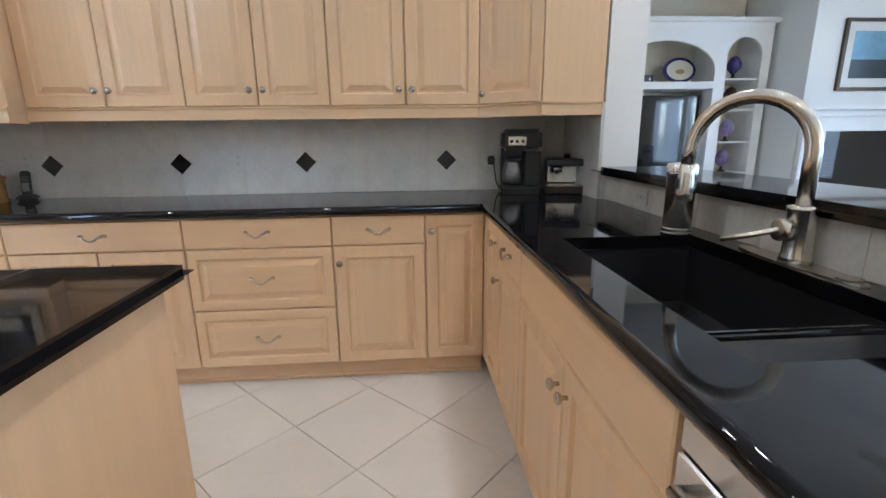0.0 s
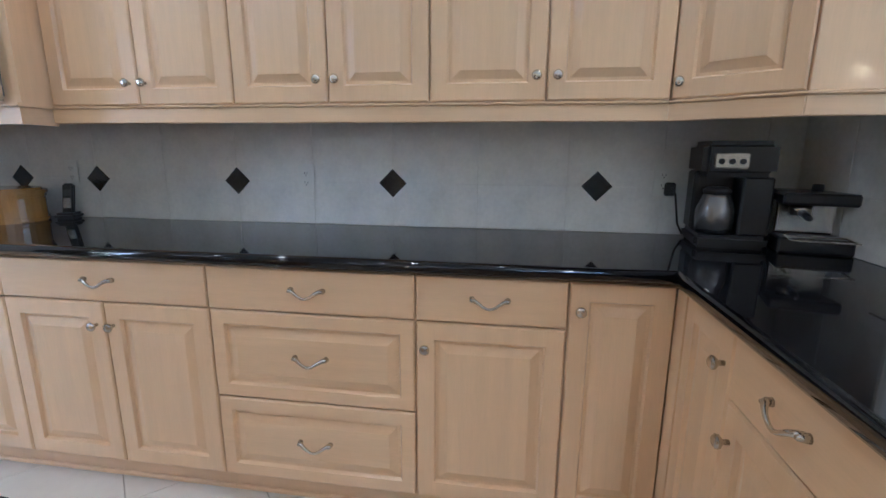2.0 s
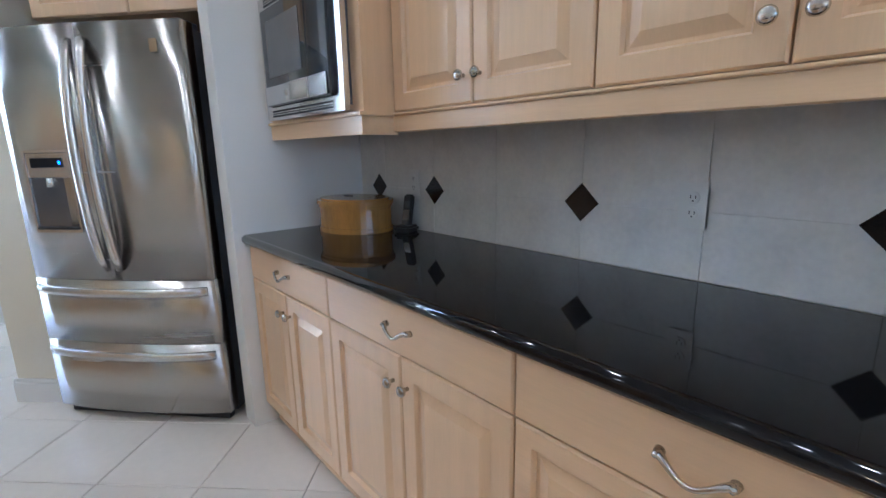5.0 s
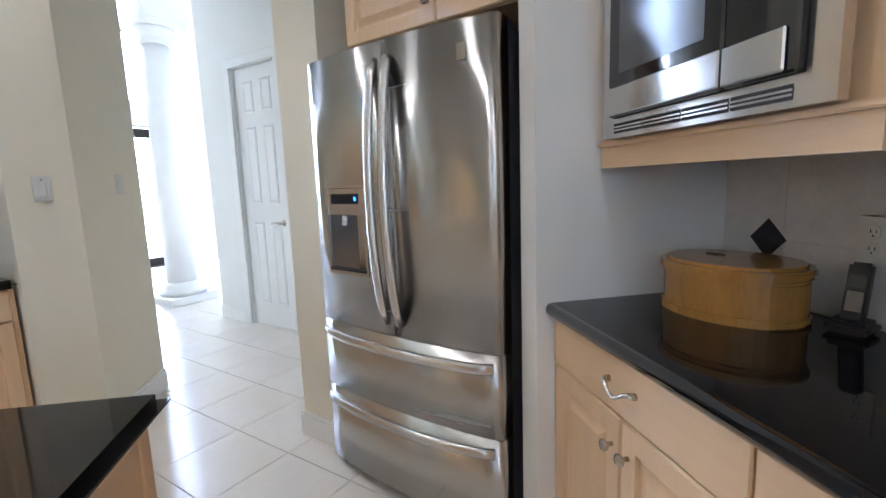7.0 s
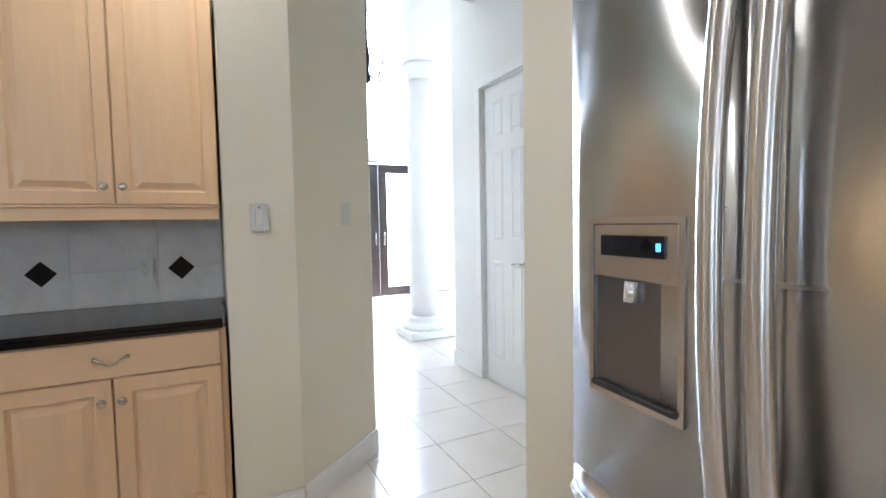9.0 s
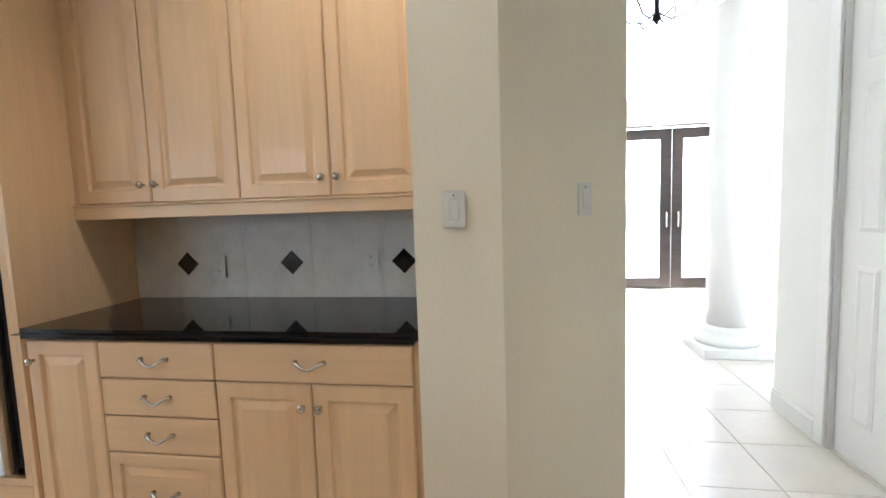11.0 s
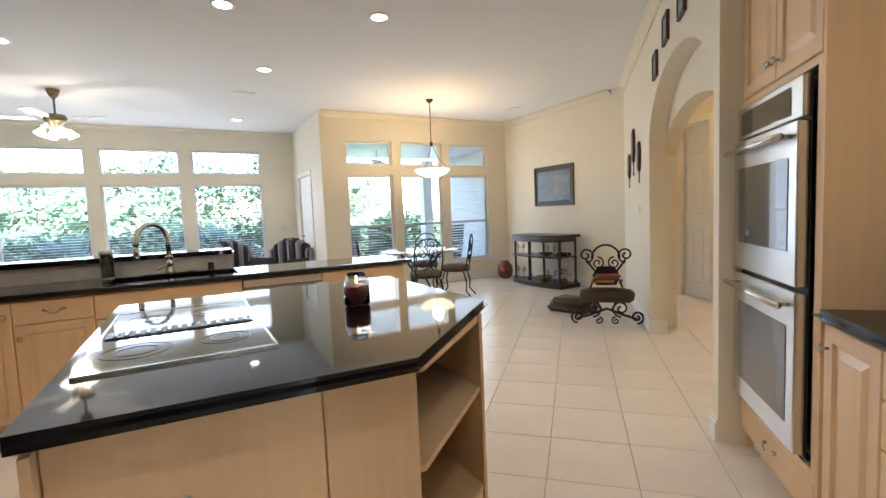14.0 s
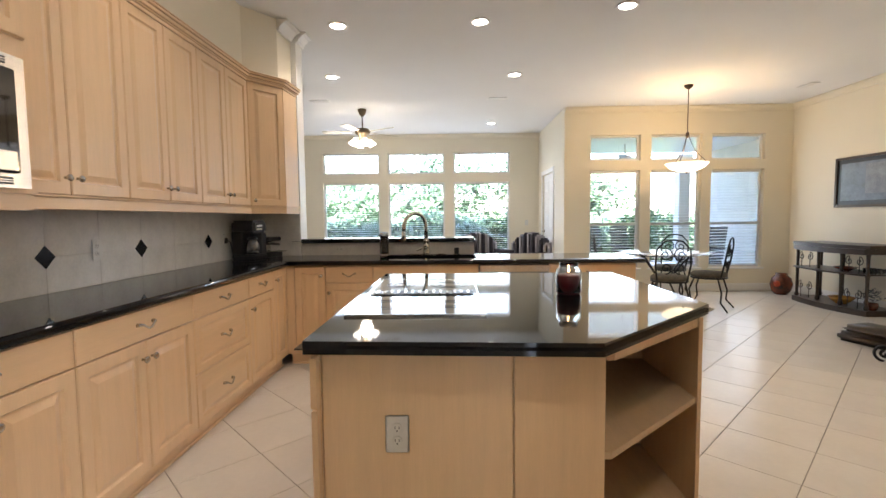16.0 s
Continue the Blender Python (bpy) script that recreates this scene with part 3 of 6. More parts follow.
solo("beam_foyer", box(-0.22, 3.6, -0.22, 0.22, 3.12, 3.7), WHITEWALL, pose(x, y, 0, 0, 0, 135), kind="structure", label="white plaster beam carried by the column", category="beam")


# ---- kitchen cabinets ----
def knob(parent, x, z, y=0.0):
    bm = lathe([(0.006, 0), (0.0055, 0.012), (0.015, 0.02), (0.016, 0.026), (0.011, 0.031), (0, 0.032)], 14)
    return part("knob", bm, NICKEL, parent, "round nickel knob", True, pose(x, y, z, 90))


def pull(parent, x, z, y=0.0, w=0.105):
    """A wavy bar pull hanging a little in its middle."""
    pts, rad = [], []
    for i in range(13):
        s = -1 + i / 6
        pts.append((x + s * w / 2, y - 0.024 + 0.016 * abs(s) ** 4, z + 0.012 * math.cos(math.pi * (1 - abs(s))) * (1 if abs(s) > 0.2 else 1) - 0.004))
        rad.append(0.0046 + 0.0036 * abs(s) ** 3)
    bm = tube(pts, rad, 8)
    for s in (-1, 1):
        lathe([(0.009, 0), (0.007, 0.012), (0.004, 0.02)], 10, bm)
        vs = [v for v in bm.verts][-30:]
        bmesh.ops.transform(bm, matrix=pose(x + s * w / 2, y, z + 0.006, 90), verts=vs)
    return part("pull", bm, NICKEL, parent, "wavy nickel bar pull", True)


def fronts(c, items):
    """Doors and drawers: (kind, x0, x1, z0, z1, knob or pull place)."""
    for kind, x0, x1, z0, z1, at_ in items:
        g = 0.0026
        x0, x1, z0, z1 = x0 + g, x1 - g, z0 + g, z1 - g
        if kind == "slab":
            f = part("drawer", nested(bmesh.new(), [(x0, x1, z0, z1, 0.02), (x0, x1, z0, z1, 0.004), (x0 + 0.004, x1 - 0.004, z0 + 0.004, z1 - 0.004, 0)]), MAPLE_H, c)
        elif kind == "drawer":
            f = part("drawer", raised(bmesh.new(), x0, x1, z0, z1, 0.045), MAPLE_H, c)
        else:
            f = part("door", raised(bmesh.new(), x0, x1, z0, z1), MAPLE, c)
        if at_ == "pull":
            pull(f, (x0 + x1) / 2, (z0 + z1) / 2)
        elif at_:
            knob(f, x0 + 0.03 if at_[0] == "l" else x1 - 0.03, z1 - 0.08 if at_[1] == "t" else z0 + 0.075)


def base_unit(m, w, items, label, depth=0.6, group="base cabinets", toe=True):
    c = thing("base_cabinet", m, label=label, category="cabinet", group=group)
    part("body", box(0.0005, w - 0.0005, 0.0205, depth, 0.105, 0.872), MAPLE, c)
    if toe:
        part("toe_kick", box(0, w, 0.065, 0.085, 0.004, 0.104), MAPLE_H, c)
        part("shoe_moulding", box(0, w, 0.05, 0.064, 0.004, 0.022, 0.004), MAPLE_H, c)
    fronts(c, items)
    return c


TOPZ, DRZ = 0.868, 0.722
B = [-2.895, -2.185, -1.397, -0.71, -0.262, 0.028]
Y0 = 0.03


def two_doors(w):
    return [("slab", 0, w, DRZ, TOPZ, "pull"), ("door", 0, w / 2, 0.11, DRZ, "rt"), ("door", w / 2, w, 0.11, DRZ, "lt")]


for i in range(5):
    w = B[i + 1] - B[i]
    if i < 2:
        it, lb = two_doors(w), "pale maple base cabinet with a drawer over two doors"
    elif i == 2:
        it = [("slab", 0, w, DRZ, TOPZ, "pull"), ("drawer", 0, w, 0.412, DRZ, "pull"), ("drawer", 0, w, 0.11, 0.412, "pull")]
        lb = "pale maple base cabinet with three drawers"
    elif i == 3:
        it, lb = [("slab", 0, w, DRZ, TOPZ, "pull"), ("door", 0, w, 0.11, DRZ, "lt")], "pale maple base cabinet with a drawer over one door"
    else:
        it, lb = [("door", 0, w, 0.11, TOPZ, "lt")], "pale maple corner base cabinet with a narrow door"
    base_unit(pose(B[i], Y0, 0), w, it, lb)

S = [-0.03, -0.30, -0.71, -1.61]
X0 = 0.03


def sink_side(y):
    return pose(X0, y, 0, 0, 0, -90)


base_unit(sink_side(0.028), 0.328, [("door", 0.06, 0.328, 0.11, TOPZ, "rt")], "pale maple corner base cabinet with a narrow door")
cf = thing("corner_filler", sink_side(0.028), label="pale maple filler strip in the cabinet corner", category="trim")
part("strip", box(-0.03, 0.059, -0.0012, 0.02, 0.11, TOPZ), MAPLE, cf)
base_unit(sink_side(-0.30), 0.41, [("slab", 0, 0.41, DRZ, TOPZ, "pull"), ("door", 0, 0.41, 0.11, DRZ, "lt")], "pale maple base cabinet with a drawer over one door", depth=0.12)
base_unit(sink_side(-0.71), 0.90, [("slab", 0, 0.90, 0.70, TOPZ, ""), ("door", 0, 0.45, 0.11, 0.70, "rt"), ("door", 0.45, 0.90, 0.11, 0.70, "lt")],
          "pale maple sink cabinet with a plain front over two doors", depth=0.10)
base_unit(sink_side(-2.215), 0.72, two_doors(0.72), "pale maple base cabinet at the end of the peninsula")

dw = thing("dishwasher", sink_side(-1.612), label="stainless steel dishwasher under the black counter", category="dishwasher")
part("body", box(0.004, 0.598, 0.03, 0.58, 0.02, 0.868), GREYSIDE, dw)
part("door", box(0.006, 0.596, 0.0, 0.029, 0.11, 0.80, 0.004), STEEL_H, dw, "brushed steel door")
part("control_panel", box(0.006, 0.596, 0.004, 0.029, 0.803, 0.864, 0.003), STEEL_H, dw)
part("handle", tube([(0.06, 0, 0.775), (0.06, -0.035, 0.78), (0.54, -0.035, 0.78), (0.54, 0, 0.775)], 0.01), STEEL_H, dw, "", True)

# wall cabinets
UZ0, UZ1 = 1.385, 2.43


def wall_unit(m, w, items, label, depth=0.30, z0=UZ0):
    c = thing("wall_cabinet", m, label=label, category="cabinet", group="wall cabinets")
    part("body", box(0.0005, w - 0.0005, 0.0205, depth, z0, UZ1), MAPLE, c)
    fronts(c, items)
    return c


UB = [-2.178, -1.428, -0.718, 0.044]
for a, b in zip(UB, UB[1:]):
    w = b - a
    wall_unit(pose(a, 0.32, 0), w, [("door", 0, w / 2, UZ0, UZ1, "rb"), ("door", w / 2, w, UZ0, UZ1, "lb")], "tall pale maple wall cabinet with two raised-panel doors")
# angled corner cabinet
ang = math.degrees(math.atan2(0.115 - 0.32, 0.31 - 0.04))
L = math.hypot(0.27, 0.205)
cc = thing("wall_cabinet", None, label="angled pale maple corner wall cabinet with one door", category="cabinet", group="wall cabinets")
part("body", prism([(0.045, 0.345), (0.32, 0.138), (0.615, 0.12), (0.615, 0.618), (0.045, 0.618)], UZ0, UZ1), MAPLE, cc)
dr = part("door", raised(bmesh.new(), 0.002, L - 0.002, UZ0 + 0.002, UZ1 - 0.002), MAPLE, cc, m=pose(0.04, 0.32, 0, 0, 0, ang))
knob(dr, 0.03, UZ0 + 0.05)
part("side_panel", box(0.002, 0.298, 0, 0.018, UZ0, UZ1, 0.002), MAPLE, cc, m=pose(0.315, 0.116, 0, 0, 0, -3.5))


def rail_along(name, pts, z0, z1, depth, label, cat, steps=((0, 0),)):
    """Trim following the cabinet fronts; steps are (out, height share)."""
    ob = thing(name, None, label=label, category=cat)
    for (xa, ya), (xb, yb) in zip(pts, pts[1:]):
        n = math.hypot(xb - xa, yb - ya)
        bm = bmesh.new()
        for o, za, zb in steps:
            box(-o * 0.4, n + o * 0.4, -o, depth, za, zb, 0.003, bm)
        part("length", bm, MAPLE_H, ob, m=pose(xa, ya, 0, 0, 0, math.degrees(math.atan2(yb - ya, xb - xa))))
    return ob


LINE = [(-2.178, 0.322), (0.04, 0.322), (0.312, 0.117), (0.614, 0.098)]
rail_along("light_rail", LINE, 0, 0, 0.02, "pale maple light rail under the wall cabinets", "trim", ((0.004, 1.321, 1.375), (0.010, 1.375, 1.384)))
rail_along("cabinet_crown", LINE, 0, 0, 0.04, "pale maple crown moulding on the wall cabinets", "trim", ((0.006, 2.431, 2.452), (0.014, 2.452, 2.462), (0.026, 2.462, 2.484), (0.040, 2.484, 2.500), (0.046, 2.500, 2.508)))

# microwave cabinet, deeper, with a slanting side
mc = thing("microwave_cabinet", None, label="pale maple wall cabinet built round the microwave", category="cabinet")
MX0, MX1, MY = -2.892, -2.15, 0.165
part("body", prism([(MX0, MY + 0.02), (MX1, MY + 0.02), (-2.182, 0.325), (-2.182, 0.618), (MX0, 0.618)], 1.372, UZ1), MAPLE, mc)
part("light_rail", prism([(MX0, MY + 0.012), (MX1 - 0.002, MY + 0.012), (-2.176, 0.318), (-2.19, 0.345), (MX1 - 0.02, MY + 0.035), (MX0, MY + 0.035)], 1.312, 1.371), MAPLE_H, mc)
part("bead", prism([(MX0, MY), (MX1 + 0.006, MY), (-2.168, 0.314), (-2.19, 0.345), (MX1 - 0.02, MY + 0.035), (MX0, MY + 0.035)], 1.3715, 1.384, bevel=0.003), MAPLE_H, mc)
for k in range(2):
    w = (MX1 - MX0) / 2
    f = part("door", raised(bmesh.new(), MX0 + k * w + 0.002, MX0 + (k + 1) * w - 0.002, 1.93, UZ1 - 0.002, y=MY), MAPLE, mc)
    knob(f, MX0 + w + (0.03 if k else -0.03), 1.98, MY)
part("crown", prism([(MX0, MY - 0.015), (MX1 + 0.01, MY - 0.015), (-2.16, 0.30), (-2.16, 0.36), (MX0, 0.36)], 2.432, 2.49), MAPLE_H, mc)

mw = thing("microwave", pose(-2.825, MY - 0.001, 1.388), label="built-in stainless microwave with a black glass door and trim kit", category="microwave")
W, HM = 0.632, 0.46
part("case", box(0.02, W - 0.02, 0.0, 0.019, 0.02, HM - 0.02), GREYSIDE, mw)
part("trim_kit", frame_bm(0, W, 0, HM, 0.05, -0.022, -0.001), STEEL_H, mw, "brushed steel surround")
for z_ in (0.012, HM - 0.037):
    for k in range(4):
        part("vent", box(0.055 + k * 0.128, 0.178 + k * 0.128, -0.0232, -0.0221, z_, z_ + 0.025), SLOT, mw, "dark vent slot")
        for j in range(2):
            part("vent_bar", box(0.055 + k * 0.128, 0.178 + k * 0.128, -0.0248, -0.0233, z_ + 0.006 + j * 0.008, z_ + 0.010 + j * 0.008), STEEL_H, mw)
part("door", box(0.052, 0.430, -0.040, -0.001, 0.052, HM - 0.052, 0.005), BLACKGLASS, mw, "black glass door")
part("door_window", box(0.10, 0.385, -0.0412, -0.0402, 0.155, HM - 0.10, 0.0004), GREYGLASS, mw, "dark perforated window")
part("control_panel", box(0.433, W - 0.052, -0.040, -0.001, 0.052, HM - 0.052, 0.005), BLACKGLASS, mw, "black control panel")
part("door_strip", box(0.054, 0.429, -0.046, -0.0403, 0.056, 0.125, 0.003), STEEL_H, mw, "brushed steel lower strip")
part("panel_strip", box(0.435, W - 0.07, -0.046, -0.0403, 0.056, 0.125, 0.003), STEEL_H, mw, "brushed steel opening bar")
part("badge", lathe([(0.012, 0), (0.012, 0.001), (0, 0.0012)], 16), NICKEL, mw, "round metal badge", m=pose(0.25, -0.0461, 0.09, 90))


def counter(name, pts, label, z0=0.874, z1=0.914):
    return solo(name, prism(pts, z0, z1, bevel=0.0185, seg=4), GRANITE, smooth=False, label=label, category="countertop")


# L-shaped counter with the sink cut out
SK = (0.14, 0.56, -1.60, -0.775)
ct = thing("countertop", None, label="polished black granite L-shaped countertop with a bullnose edge", category="countertop")
bm = bmesh.new()
XS, YS_ = [-2.893, 0.02, SK[0], SK[1], 0.645], [-3.0, SK[2], SK[3], 0.02, 0.617]
vert = {(i, j, k): bm.verts.new((x_, y_, z_)) for i, x_ in enumerate(XS) for j, y_ in enumerate(YS_) for k, z_ in enumerate((0.874, 0.914)) if i > 0 or j > 2}
solid = {(i, j) for i in range(4) for j in range(4) if (i > 0 or j == 3) and (i, j) != (2, 1)}
for i, j in solid:
    bm.faces.new([vert[i + a, j + b, 1] for a, b in ((0, 0), (1, 0), (1, 1), (0, 1))])
    bm.faces.new([vert[i + a, j + b, 0] for a, b in ((0, 1), (1, 1), (1, 0), (0, 0))])
    for di, dj, (a, b) in ((-1, 0, ((0, 1), (0, 0))), (1, 0, ((1, 0), (1, 1))), (0, -1, ((0, 0), (1, 0))), (0, 1, ((1, 1), (0, 1)))):
        if (i + di, j + dj) not in solid:
            bm.faces.new([vert[i + a[0], j + a[1], 0], vert[i + b[0], j + b[1], 0], vert[i + b[0], j + b[1], 1], vert[i + a[0], j + a[1], 1]])
part("slab", bm, GRANITE, ct)
edge = tube([(-2.893, 0.02, 0.894), (0.02, 0.02, 0.894)], 0.02, 16)
tube([(0.02, 0.02, 0.894), (0.02, -3.0, 0.894), (0.645, -3.0, 0.894)], 0.02, 16, edge)
part("bullnose", edge, GRANITE, ct, "", True)

sink = thing("sink", None, label="black composite undermount double sink, empty", category="sink")
bm = bmesh.new()
x0, x1, y0, y1 = SK


def bowl(bm, x0, x1, y0, y1, zt, zb, r=0.03):
    rings = []
    for x_in, z in ((0, zt), (0.004, zb + 0.03), (0.03, zb)):
        rings.append([bm.verts.new(p) for p in ((x0 + x_in, y0 + x_in, z), (x1 - x_in, y0 + x_in, z), (x1 - x_in, y1 - x_in, z), (x0 + x_in, y1 - x_in, z))])
    for a, b in zip(rings, rings[1:]):
        for i in range(4):
            bm.faces.new((a[i], b[i], b[(i + 1) % 4], a[(i + 1) % 4]))
    bm.faces.new(rings[-1])


bowl(bm, x0 - 0.004, x1 + 0.004, -1.42, y1 + 0.004, 0.872, 0.66)
part("large_bowl", bm, BLACKPLASTIC, sink)
bm = bmesh.new()
bowl(bm, x0 - 0.004, x1 + 0.004, y0 - 0.004, -1.445, 0.872, 0.835)
part("small_bowl", bm, BLACKPLASTIC, sink)
part("divider", box(x0, x1, -1.444, -1.421, 0.70, 0.886, 0.008, seg=3), BLACKGLASS, sink)
for k in range(5):
    part("drain_rib", box(x0 + 0.05, x1 - 0.05, -1.568 + k * 0.022, -1.558 + k * 0.022, 0.836, 0.842, 0.002), BLACKGLASS, sink)
for yy, zz in ((-1.06, 0.661),):
    part("drain", lathe([(0.045, 0), (0.045, 0.004), (0.03, 0.004), (0.025, 0.001), (0, 0.001)], 20, None, (0.36, yy, zz)), NICKEL, sink)

fc = thing("faucet", pose(0.60, -1.135, 0.914), label="brushed nickel gooseneck pull-down faucet behind the sink", category="faucet")
part("deck_plate", prism([(0.05 * math.cos(a) * 0.75, 0.19 * math.sin(a)) for a in (2 * math.pi * k / 20 for k in range(20))], 0, 0.006, bevel=0.002), NICKEL, fc)
part("base", lathe([(0.036, 0.006), (0.034, 0.02), (0.031, 0.03), (0.031, 0.13), (0.034, 0.135), (0.034, 0.142), (0.02, 0.146)], 24), NICKEL, fc, "", True)
arcp = [(0, 0, 0.14), (0, 0, 0.26)]
for k in range(15):
    a = math.pi * k / 14
    arcp.append((-0.115 * (1 - math.cos(a)) * 0.75, 0.115 * (1 - math.cos(a)) * 0.85, 0.27 + 0.13 * math.sin(a)))
arcp.append((-0.176, 0.2, 0.235))
part("spout", tube(arcp, 0.0178, 16), NICKEL, fc, "", True)
part("spray_head", lathe([(0.0165, 0.0), (0.021, -0.03), (0.023, -0.08), (0.022, -0.1), (0.014, -0.104)], 18, None, (-0.176, 0.2, 0.236)), NICKEL, fc, "", True)
part("spray_button", box(-0.204, -0.196, 0.192, 0.206, 0.165, 0.195, 0.003), BLACKPLASTIC, fc)
part("handle", tube([(-0.028, 0, 0.085), (-0.055, 0, 0.087), (-0.058, 0, 0.087)], [0.027, 0.027, 0.02], 18), NICKEL, fc, "", True)
part("lever", tube([(-0.055, 0, 0.087), (-0.10, 0.04, 0.066), (-0.14, 0.08, 0.05)], [0.008, 0.007, 0.007], 10), NICKEL, fc, "", True)
part("cover_cap", lathe([(0.025, 0.006), (0.025, 0.010), (0, 0.011)], 18, None, (0.0, -0.145, 0)), NICKEL, fc)

sd = thing("soap_bottle", pose(0.535, -0.735, 0.914), label="tall clear soap bottle with green liquid beside the sink", category="bottle")
part("bottle", lathe([(0, 0.001), (0.045, 0.001), (0.046, 0.01), (0.043, 0.02), (0.043, 0.18), (0.04, 0.18), (0.04, 0.02), (0, 0.012)], 24), CLEAR, sd, "clear glass cylinder", True)
part("liquid", lathe([(0, 0.014), (0.038, 0.02), (0.0385, 0.09), (0, 0.09)], 20), GREENSOAP, sd, "green soap", True)
part("brush", lathe([(0.02, 0.092), (0.022, 0.14), (0.012, 0.15), (0.01, 0.176)], 14), DARKSTEEL, sd, "", True)
part("lid", lathe([(0.044, 0.181), (0.047, 0.185), (0.047, 0.212), (0.042, 0.222), (0.02, 0.226), (0, 0.226)], 24), CHROME, sd, "chrome lid", True)
ag = thing("air_gap", pose(0.60, -1.43, 0.914), label="small black and nickel dispenser cap behind the sink", category="dispenser")
part("collar", lathe([(0.032, 0), (0.032, 0.005), (0.024, 0.008)], 18), NICKEL, ag, "", True)
part("cap", lathe([(0.022, 0.008), (0.024, 0.012), (0.024, 0.06), (0.018, 0.066), (0, 0.067)], 18), BLACKPLASTIC, ag, "", True)

# raised bar behind the sink
solo("pony_wall", box(0.665, 0.80, -1.60, 0.088, 0, 1.032), PAINT, kind="structure", label="low wall carrying the raised bar", category="wall")
br = thing("bar_top", None, label="black granite raised bar top with rounded edges", category="bar")
part("slab", prism([(0.60, 0.175), (0.60, -1.62), (0.98, -1.62), (0.98, 0.085), (0.66, 0.085), (0.645, 0.175)], 1.034, 1.074, bevel=0.0185, seg=4), GRANITE, br)

# island
IP = [(-2.555, -0.925), (-0.905, -0.94), (-0.905, -2.41), (-2.02, -2.425), (-2.595, -1.815)]
island = thing("kitchen_island", None, label="maple kitchen island with an open shelf corner and panelled sides", category="island")
ib = bmesh.new()
prism([(-2.48, -0.98), (-0.97, -0.98), (-0.97, -2.34), (-1.55, -2.34), (-1.55, -1.84), (-2.48, -1.84)], 0.0, 0.872, ib)
part("body", ib, MAPLE, island)
part("end_panel", box(-2.493, -2.481, -1.562, -0.985, 0.006, 0.871, 0.002), MAPLE, island)
part("end_panel", box(-2.493, -2.481, -1.84, -1.567, 0.006, 0.871, 0.002), MAPLE, island)
part("end_stile", box(-2.50, -2.481, -0.982, -0.955, 0.1, 0.871, 0.002), MAPLE, island)
part("side_panel", box(-2.07, -1.55, -2.355, -2.34, 0.0, 0.872), MAPLE, island)
# Shelf boards use a maple about a fifth darker than the panels.
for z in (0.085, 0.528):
    part("shelf", prism([(-2.482, -1.842), (-1.552, -1.842), (-1.552, -2.338), (-2.06, -2.338), (-2.482, -1.865)], z, z + 0.022), MAPLE_DARKER, island)
part("plinth", prism([(-2.46, -1.85), (-1.56, -1.85), (-1.56, -2.33), (-2.07, -2.33), (-2.46, -1.88)], 0.0, 0.084), MAPLE, island)
part("top_rail", prism([(-2.482, -1.845), (-2.47, -1.845), (-2.05, -2.31), (-2.05, -2.338), (-2.065, -2.338), (-2.482, -1.87)], 0.835, 0.872), MAPLE, island)
for k in range(3):
    f = part("door", raised(bmesh.new(), 0.03 + k * 0.51, 0.53 + k * 0.51, 0.11, 0.70), MAPLE, island, m=pose(-0.98, -0.96, 0, 0, 0, 180))
    f2 = part("drawer", nested(bmesh.new(), [(0.03 + k * 0.51, 0.53 + k * 0.51, 0.705, 0.86, 0.02), (0.032 + k * 0.51, 0.528 + k * 0.51, 0.707, 0.858, 0)]), MAPLE_H, island, m=pose(-0.98, -0.96, 0, 0, 0, 180))
    pull(f2, 0.28 + k * 0.51, 0.78)
    knob(f, 0.08 + k * 0.51, 0.65)
it = thing("island_top", None, label="polished black granite island top with a cut corner", category="countertop")
part("slab", prism(IP, 0.874, 0.914, bevel=0.0185, seg=4), GRANITE, it)

ck = thing("cooktop", None, label="black glass electric cooktop with a central downdraft vent", category="cooktop")
part("glass_plate", box(-2.21, -1.27, -1.50, -0.99, 0.9145, 0.921, 0.003), BLACKGLASS, ck)
part("rim", frame_bm(0, 0.95, 0, 0.515, 0.008, 0.0, 0.0085), NICKEL, ck, "thin metal rim", m=pose(-2.215, -1.505, 0.923, -90))
for x_, y_, r in ((-2.01, -1.12, 0.095), (-2.01, -1.37, 0.075), (-1.47, -1.12, 0.075), (-1.47, -1.37, 0.1)):
    bm = bmesh.new()
    for rr in (r, r * 0.6):
        tube([(x_ + rr * math.cos(2 * math.pi * i / 32), y_ + rr * math.sin(2 * math.pi * i / 32), 0.9212) for i in range(33)], 0.0016, 6, bm)
    part("burner_ring", bm, GREYRING, ck, "grey printed burner ring")
part("vent", box(-1.795, -1.695, -1.48, -1.01, 0.9212, 0.926, 0.002), BLACKPLASTIC, ck)
for k in range(14):
    part("vent_bar", box(-1.785, -1.705, -1.463 + k * 0.032, -1.449 + k * 0.032, 0.926, 0.931, 0.002), NICKEL, ck)
# candle jar
cj = thing("candle_jar", pose(-1.75, -1.915, 0.914), label="lit red candle in a square-shouldered glass jar on the island", category="candle")
part("jar", lathe([(0, 0.002), (0.05, 0.002), (0.056, 0.012), (0.056, 0.11), (0.042, 0.125), (0.042, 0.145), (0.039, 0.145), (0.039, 0.126), (0.052, 0.108), (0.052, 0.012), (0, 0.008)], 24), CLEAR, cj, "clear glass jar", True)
part("wax", lathe([(0, 0.01), (0.05, 0.01), (0.05, 0.085), (0.045, 0.089), (0, 0.087)], 24), REDWAX, cj, "dark red wax", True)
part("wick", tube([(0, 0, 0.086), (0.001, 0, 0.1)], 0.0015, 6), SLOT, cj)
